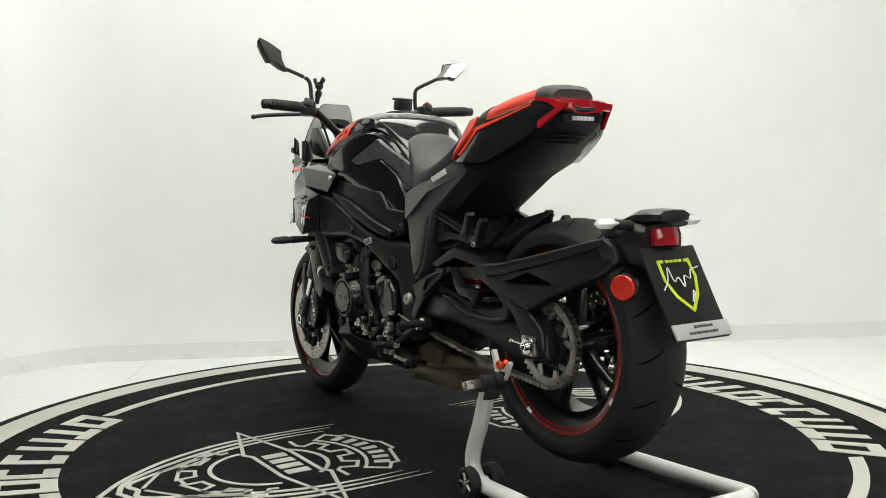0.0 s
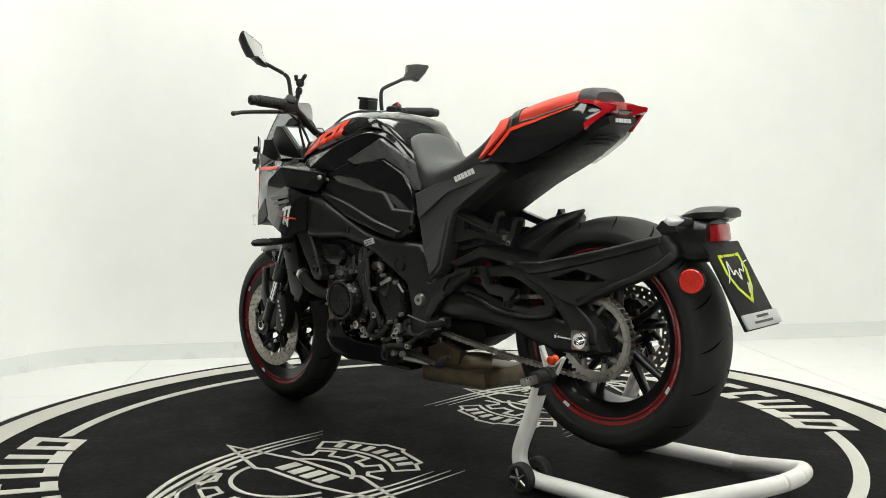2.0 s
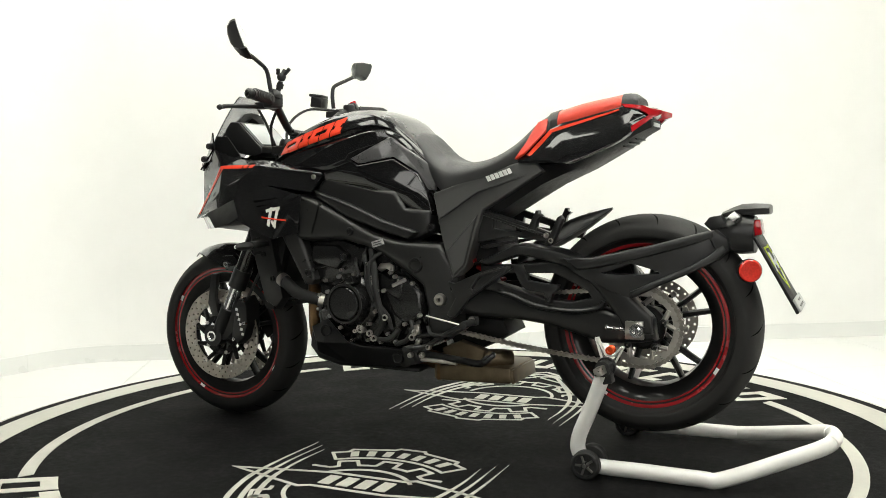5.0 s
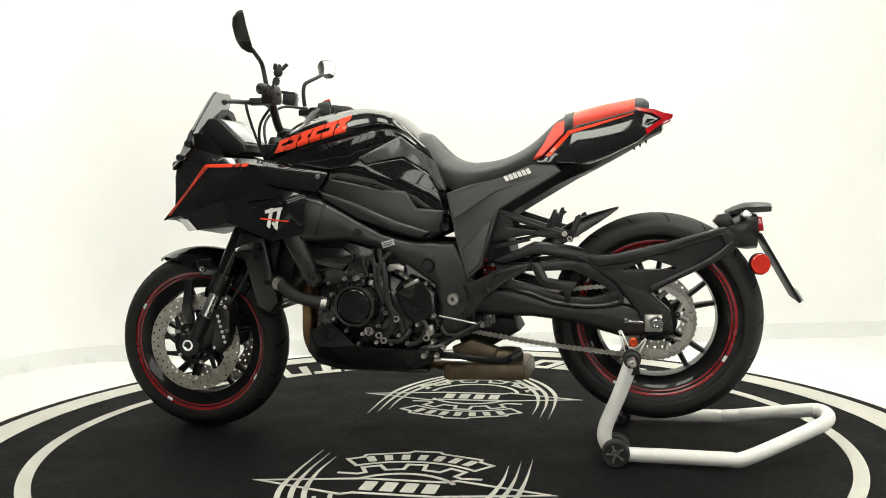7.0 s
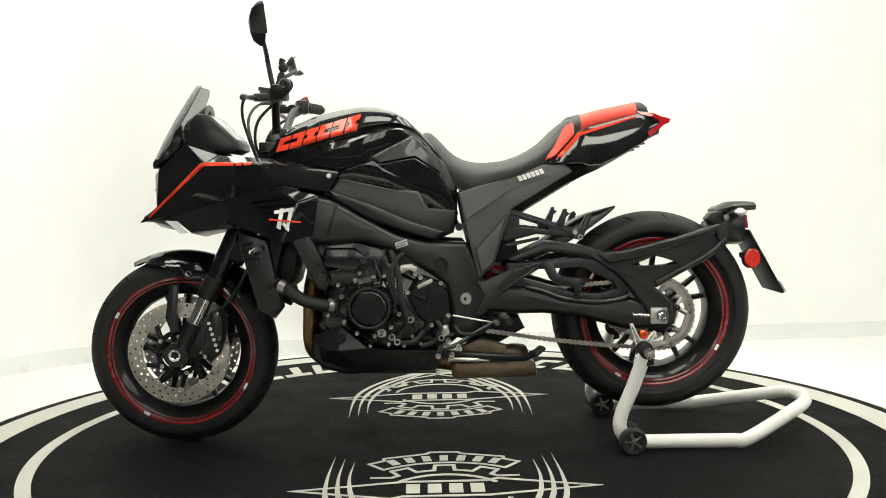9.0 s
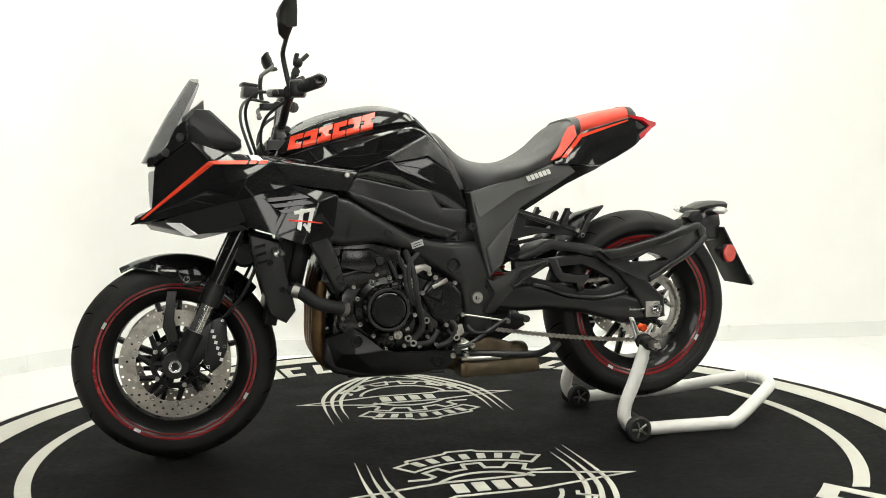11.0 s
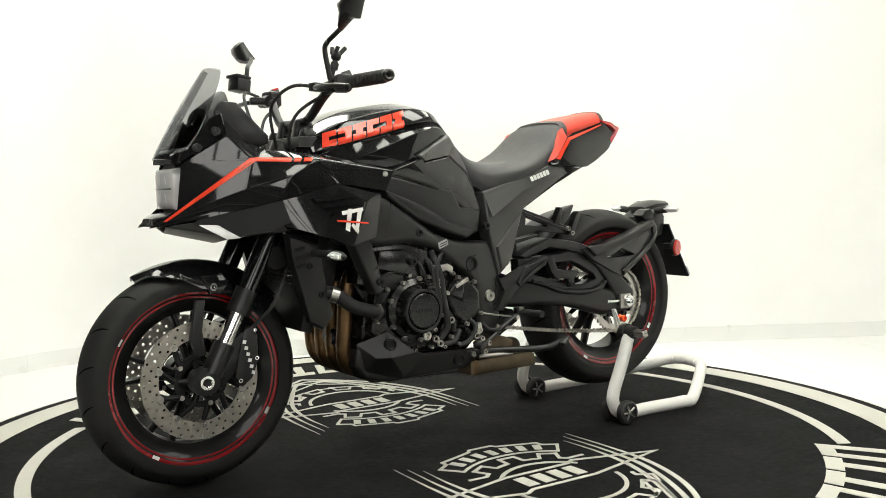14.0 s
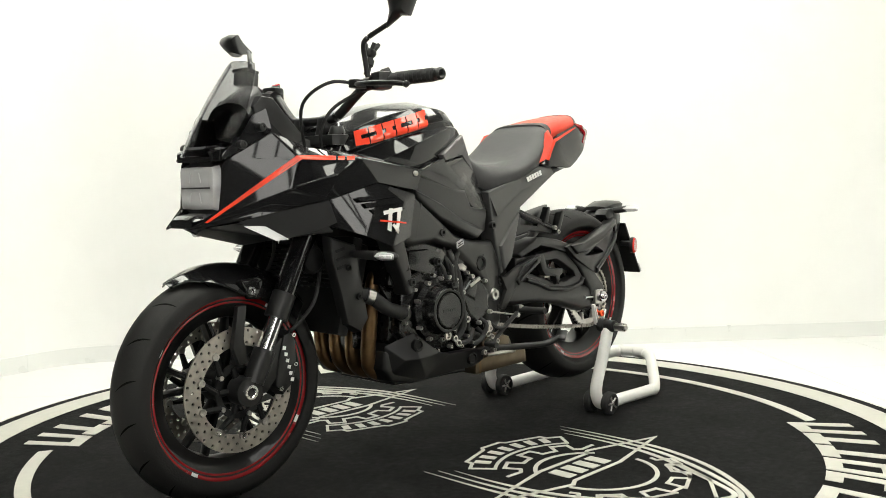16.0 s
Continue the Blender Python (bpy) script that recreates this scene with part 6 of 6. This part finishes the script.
part("light_hood", body([(-0.862, [(0, 0.702), (0.030, 0.701), (0.048, 0.697), (0.044, 0.688), (0, 0.686)]), (-0.91, [(0, 0.723), (0.034, 0.721), (0.052, 0.710), (0.050, 0.695), (0, 0.692)]), (-0.975, [(0, 0.723), (0.034, 0.721), (0.050, 0.712), (0.046, 0.697), (0, 0.694)]), (-0.984, [(0, 0.718), (0.030, 0.717), (0.044, 0.710), (0.040, 0.699), (0, 0.696)])], 2, 1), SATIN, bike, "black plate-light hood")
part("mount_tab", plate([(-0.82, 0.672), (-0.835, 0.690), (-0.865, 0.695), (-0.88, 0.665), (-0.84, 0.652)], 0.03, 0.075, None, 0.004), SATIN, bike)
lampr = part("rear_lamp", box((-0.948, 0, 0.660), (0.028, 0.072, 0.042), (0, 8, 0), None, 0.004), RED_LENS, bike, "small red rear lamp")
part("lamp_body", box((-0.934, 0, 0.662), (0.02, 0.078, 0.048), (0, 8, 0), None, 0.004), SATIN, lampr)
for s in (1, -1):
    st = part("rear_indicator_stalk", cyl((-0.905, s * 0.06, 0.686), (-0.905, s * 0.115, 0.692), 0.012, 12), GRIP, bike, "black rubber indicator stalk")
    part("rear_indicator", body([(-0.026, [(0, 0.003), (0.003, 0.0), (0, -0.003)]), (-0.018, [(0, 0.011), (0.012, 0.0), (0, -0.010)]), (0.02, [(0, 0.013), (0.014, 0.0), (0, -0.012)]), (0.04, [(0, 0.010), (0.010, 0.0), (0, -0.009)])], 3, 4), CLEAR, st, "clear indicator lens").matrix_basis = pose(-0.905, s * 0.138, 0.693, 0, 0, -90 * s)
    part("rear_indicator_bulb", box((-0.905, s * 0.135, 0.693), (0.012, 0.045, 0.011), (0, 0, 0), None, 0.003), LAMP_IN, st)
refl = part("side_reflector", lathe([(0, 0.010), (0.026, 0.010), (0.029, 0.006), (0.029, 0.0)], (0, 0, 0), 32, closed_profile=False), REFLECTOR, bike, "round red reflector")
refl.matrix_basis = pose(-0.943, 0.118, 0.553, 0, 0, 20)
part("reflector_backing", lathe([(0.0305, 0.004), (0.0305, -0.008), (0, -0.008)], (0, 0, 0), 32, closed_profile=False), MATTE, refl)
part("reflector_stay", box((-0.935, 0.095, 0.56), (0.02, 0.05, 0.018), (0, 10, 10), None, 0.003), SATIN, bike)

# number plate and its carrier
PL = Matrix.Translation((-0.956, -0.006, 0.632)) @ Matrix.Rotation(radians(29.0), 4, "Y")


def on_plate(name, bm, mat, parent, label=""):
    bmesh.ops.transform(bm, matrix=PL, verts=bm.verts)
    return part(name, bm, mat, parent, label)


nplate = on_plate("plate_carrier", box((0.004, 0, -0.105), (0.008, 0.172, 0.225), (0, 0, 0), None, 0.003), MATTE, bike, "black dealer plate on its carrier")
on_plate("plate_lip", box((-0.004, 0, -0.198), (0.006, 0.172, 0.036), (0, 0, 0), None, 0.002), SILVER, nplate, "grey lower strip")
bars = bmesh.new()
for k in range(6):
    box((-0.0075, 0.02 - 0.010 * k, -0.190), (0.001, 0.008, 0.006), (0, 0, 0), bars)
for k in range(13):
    box((-0.0075, 0.042 - 0.007 * k, -0.204), (0.001, 0.005, 0.006), (0, 0, 0), bars)
on_plate("strip_bar", bars, PANEL, nplate, "small dark lettering bars")
shield = [(0.048, -0.030), (0.048, -0.075), (0.030, -0.115), (-0.005, -0.150), (-0.036, -0.112), (-0.050, -0.070), (-0.046, -0.028)]
bm = bmesh.new()
for i in range(6):
    p, q = Vector(shield[i]), Vector(shield[i + 1])
    dd = (q - p).normalized()
    nn = Vector((-dd.y, dd.x)) * 0.004
    loft(bm, [[(x, a.x, a.y) for a in (p + nn - dd * 0.003, q + nn + dd * 0.003, q - nn + dd * 0.003, p - nn - dd * 0.003)] for x in (-0.0002, -0.0016)])
for y in (0.040, -0.040):
    box((-0.0009, y, -0.030), (0.0014, 0.016, 0.007), (0, 0, 0), bm)
on_plate("plate_shield", bm, YELLOW, nplate, "acid yellow shield outline")
bm = bmesh.new()
for k in range(4):
    box((-0.0009, 0.020 - 0.0135 * k, -0.030), (0.0014, 0.010, 0.006), (0, 0, 0), bm)
on_plate("plate_bar", bm, YELLOW, nplate)
bm = bmesh.new()
stroke = [(0.062, -0.098), (0.040, -0.075), (0.028, -0.045), (0.022, -0.080), (0.006, -0.070), (-0.004, -0.094), (-0.014, -0.068), (-0.030, -0.075), (-0.040, -0.055), (-0.058, -0.050), (-0.068, -0.048)]
pts = spline([(-0.0024, y, z) for y, z in stroke], 5)
on_plate("plate_stroke", tube([tuple(p) for p in pts], 0.0016, 6, 1), WHITE_PRINT, nplate, "white brush stroke")
bm = bmesh.new()
for k, y in enumerate((-0.012, -0.022)):
    pp = [(y, -0.128 + 0.008 * k), (y - 0.014, -0.102), (y - 0.018, -0.106), (y - 0.004, -0.136 + 0.008 * k)]
    loft(bm, [[(x, a, b) for a, b in pp] for x in (-0.0002, -0.0014)])
on_plate("plate_flash", bm, WHITE_PRINT, nplate)

# mudguard, shock and subframe details
part("rear_mudguard", body([(-0.29, [(0, 0.590), (0.05, 0.588), (0.075, 0.570), (0.07, 0.555), (0, 0.556)]), (-0.36, [(0, 0.640), (0.05, 0.635), (0.078, 0.602), (0.074, 0.590), (0, 0.600)]), (-0.44, [(0, 0.684), (0.045, 0.680), (0.065, 0.645), (0.060, 0.634), (0, 0.655)]), (-0.51, [(0, 0.706), (0.022, 0.704), (0.036, 0.684), (0.032, 0.678), (0, 0.688)]), (-0.553, [(0, 0.716), (0.005, 0.716), (0.008, 0.712), (0.006, 0.709), (0, 0.709)])], 3, 3), SATIN, bike, "black pointed inner mudguard")
for s in (1, -1):
    part("peg_bracket", frame_plate([(-0.200, 0.720), (-0.309, 0.684), (-0.418, 0.648), (-0.405, 0.623), (-0.292, 0.638), (-0.190, 0.618)], [(-0.240, 0.685), (-0.295, 0.667), (-0.325, 0.657), (-0.325, 0.649), (-0.290, 0.654), (-0.238, 0.660)], s * 0.118, s * 0.138, None, 0.004), SATIN, bike, "cast black pillion-peg bracket")
    part("bracket_rib", plate([(-0.205, 0.708), (-0.412, 0.641), (-0.410, 0.634), (-0.205, 0.700)], s * 0.136, s * 0.146, None, 0.003, clamp=True), SATIN, bike)
    part("lower_strut", plate([(-0.190, 0.605), (-0.205, 0.612), (-0.300, 0.628), (-0.300, 0.620), (-0.21, 0.600)], s * 0.11, s * 0.122, None, 0.002, clamp=True), SATIN, bike)
    part("pillion_peg", plate([(-0.346, 0.660), (-0.366, 0.698), (-0.372, 0.712), (-0.380, 0.712), (-0.381, 0.703), (-0.390, 0.698), (-0.378, 0.688), (-0.370, 0.655)], s * 0.125, s * 0.150, None, 0.004, clamp=True), SATIN, bike, "folded black pillion peg")
    part("peg_hinge", plate([(-0.400, 0.622), (-0.420, 0.655), (-0.436, 0.692), (-0.446, 0.698), (-0.453, 0.688), (-0.437, 0.650), (-0.424, 0.618)], s * 0.130, s * 0.156, None, 0.004, clamp=True), SATIN, bike, "folded black peg arm")
    bolts(bike, [(-0.403, s * 0.150, 0.642), (-0.418, s * 0.152, 0.628)], 0.008, 0.006, STEEL)
shock = part("shock_absorber", cyl((-0.135, 0.0, 0.66), (-0.20, 0.0, 0.44), 0.024, 18), STEEL, bike, "rear shock absorber")
coil = [Vector((-0.138 - 0.055 * f + 0.036 * math.cos(f * 44), 0.036 * math.sin(f * 44), 0.635 - 0.17 * f)) for f in np.linspace(0, 1, 90)]
part("shock_spring", tube(coil, 0.0065, 8, 1), SPRING, shock, "red coil spring")
part("shock_remote", cyl((-0.10, 0.10, 0.548), (-0.165, 0.105, 0.572), 0.013, 14), SPRING, bike, "red anodised adjuster")
part("battery_box", box((-0.16, 0, 0.62), (0.14, 0.19, 0.14), (0, 12, 0), None, 0.008), MATTE, bike, "black battery box")
part("frame_core", box((0.20, 0, 0.70), (0.36, 0.24, 0.14), (0, 4, 0), None, 0.01), MATTE, bike, "black air intake box")
part("steering_head", cyl((0.505, 0, 0.90), (0.60, 0, 0.70), 0.045, 20), FRAME, bike, "dark steering head")
part("lower_clamp", box((0.60, 0, 0.70), (0.06, 0.27, 0.04), (0, 26, 0), None, 0.006), SATIN, bike)
for s in (1, -1):
    part("brake_hose", tube([(0.58, s * 0.07, 0.70), (0.56, s * 0.10, 0.60), (0.60, s * 0.13, 0.50), (0.645, s * 0.115, 0.44), (0.67, s * 0.10, 0.415)], 0.005, 8, 6), GRIP, bike, "thin brake hose")

# small engine hardware
bolts(engine, [(0.30, 0.186, 0.50), (0.325, 0.18, 0.455), (0.332, 0.178, 0.41), (0.30, 0.178, 0.345), (0.25, 0.180, 0.325), (0.21, 0.182, 0.318), (0.155, 0.182, 0.322), (0.11, 0.182, 0.318), (0.085, 0.184, 0.345), (0.06, 0.182, 0.322), (0.135, 0.188, 0.515), (0.165, 0.19, 0.525), (0.235, 0.196, 0.535), (0.15, 0.186, 0.555)], 0.0055, 0.012, STEEL)
for path, r in (([(0.20, 0.15, 0.60), (0.19, 0.19, 0.56), (0.175, 0.196, 0.52)], 0.005), ([(0.18, 0.15, 0.61), (0.155, 0.192, 0.56), (0.15, 0.198, 0.50), (0.13, 0.194, 0.44)], 0.0055), ([(0.03, 0.16, 0.40), (0.0, 0.19, 0.37), (0.02, 0.192, 0.33), (0.06, 0.188, 0.315)], 0.0075), ([(-0.04, 0.17, 0.37), (-0.06, 0.185, 0.35), (-0.11, 0.18, 0.35), (-0.15, 0.15, 0.37)], 0.006)):
    part("engine_cable", tube(path, r, 8, 6), GRIP, engine, "black cable")
part("oil_filter", lathe([(0, 0.04), (0.03, 0.04), (0.036, 0.034), (0.036, -0.04)], (0, 0, 0), 24, closed_profile=False), ENGINE, engine, "black oil filter").matrix_basis = pose(0.37, 0.03, 0.36, 0, 0, -90)
part("clutch_arm", box((0.045, 0.186, 0.50), (0.05, 0.010, 0.012), (0, 25, 0), None, 0.003), STEEL, engine)
part("sensor_plug", box((-0.012, 0.186, 0.362), (0.022, 0.018, 0.03), (0, 15, 0), None, 0.004), STEEL, engine)
for x, z in ((-0.165, 0.378), (-0.185, 0.40)):
    part("linkage_joint", lathe([(0, 0.008), (0.006, 0.008), (0.0085, 0.003), (0.0085, -0.008)], (x, 0.178, z), 12, closed_profile=False), STEEL, bike)
part("brake_lever_far", tube([(-0.165, -0.178, 0.385), (-0.08, -0.19, 0.345), (0.0, -0.20, 0.31)], 0.007, 10, 5), SATIN, bike, "black brake pedal")
part("muffler_strap", box((-0.05, 0.02, 0.226), (0.010, 0.204, 0.054), (0, 1, 0), None, 0.010), BRONZE, muf)
part("radiator_fan", box((0.452, 0, 0.560), (0.05, 0.27, 0.15), (0, -14, 0), None, 0.01), MATTE, rad, "black fan housing")
part("shock_linkage", plate([(-0.05, 0.36), (-0.10, 0.39), (-0.24, 0.385), (-0.26, 0.345), (-0.17, 0.295), (-0.08, 0.30)], -0.07, 0.07, None, 0.01), MATTE, bike, "black suspension linkage")
part("exhaust_shield", plate([(-0.06, 0.30), (-0.12, 0.325), (-0.20, 0.30), (-0.19, 0.262), (-0.07, 0.262)], 0.09, 0.12, None, 0.008), MUFFLER, bike, "stained exhaust heat shield")

# ---- floor tiles ----
SIZE, GAP = 0.60, 0.003
tile_bm = bmesh.new()
h = (SIZE - GAP) / 2
loft(tile_bm, [[(-h, -h, -0.004), (h, -h, -0.004), (h, h, -0.004), (-h, h, -0.004)], [(-h, -h, 0.003), (h, -h, 0.003), (h, h, 0.003), (-h, h, 0.003)], [(-h + 0.001, -h + 0.001, 0.004), (h - 0.001, -h + 0.001, 0.004), (h - 0.001, h - 0.001, 0.004), (-h + 0.001, h - 0.001, 0.004)]])
first_tile = part("floor_tile", tile_bm, TILE, floor)
turn = Matrix.Rotation(radians(5.5), 4, "Z")
made = False
for i in range(-6, 7):
    for j in range(-9, 5):
        c = turn @ Vector((i * SIZE + 0.22, j * SIZE + 0.12, 0))
        if not (-3.1 < c.x < 3.5 and -1.75 < c.y < 2.45):
            continue
        ob = first_tile if not made else new("floor_tile", first_tile.data)
        made = True
        ob.parent = floor
        ob.matrix_basis = Matrix.Translation((c.x, c.y, FLOOR_Z - 0.003)) @ turn


for ob in scene.objects:
    if ob.type == "MESH" and ob.data.materials and ob.data.materials[0] == CLEAR:
        ob.visible_shadow = False


def motions():
    times = [0.5 * k for k in range(33)]
    walk(turntable, [(t, pose(0, 0, 0, 0, 0, HEADING + theta(t))) for t in times])
    walk(stand, [(t, pose(0, 0, 0, 0, 0, HEADING + theta(t))) for t in times])
    walk(bike, [(t, pose(0, 0, 0, 0, 0, HEADING + theta(t))) for t in times])


motions()
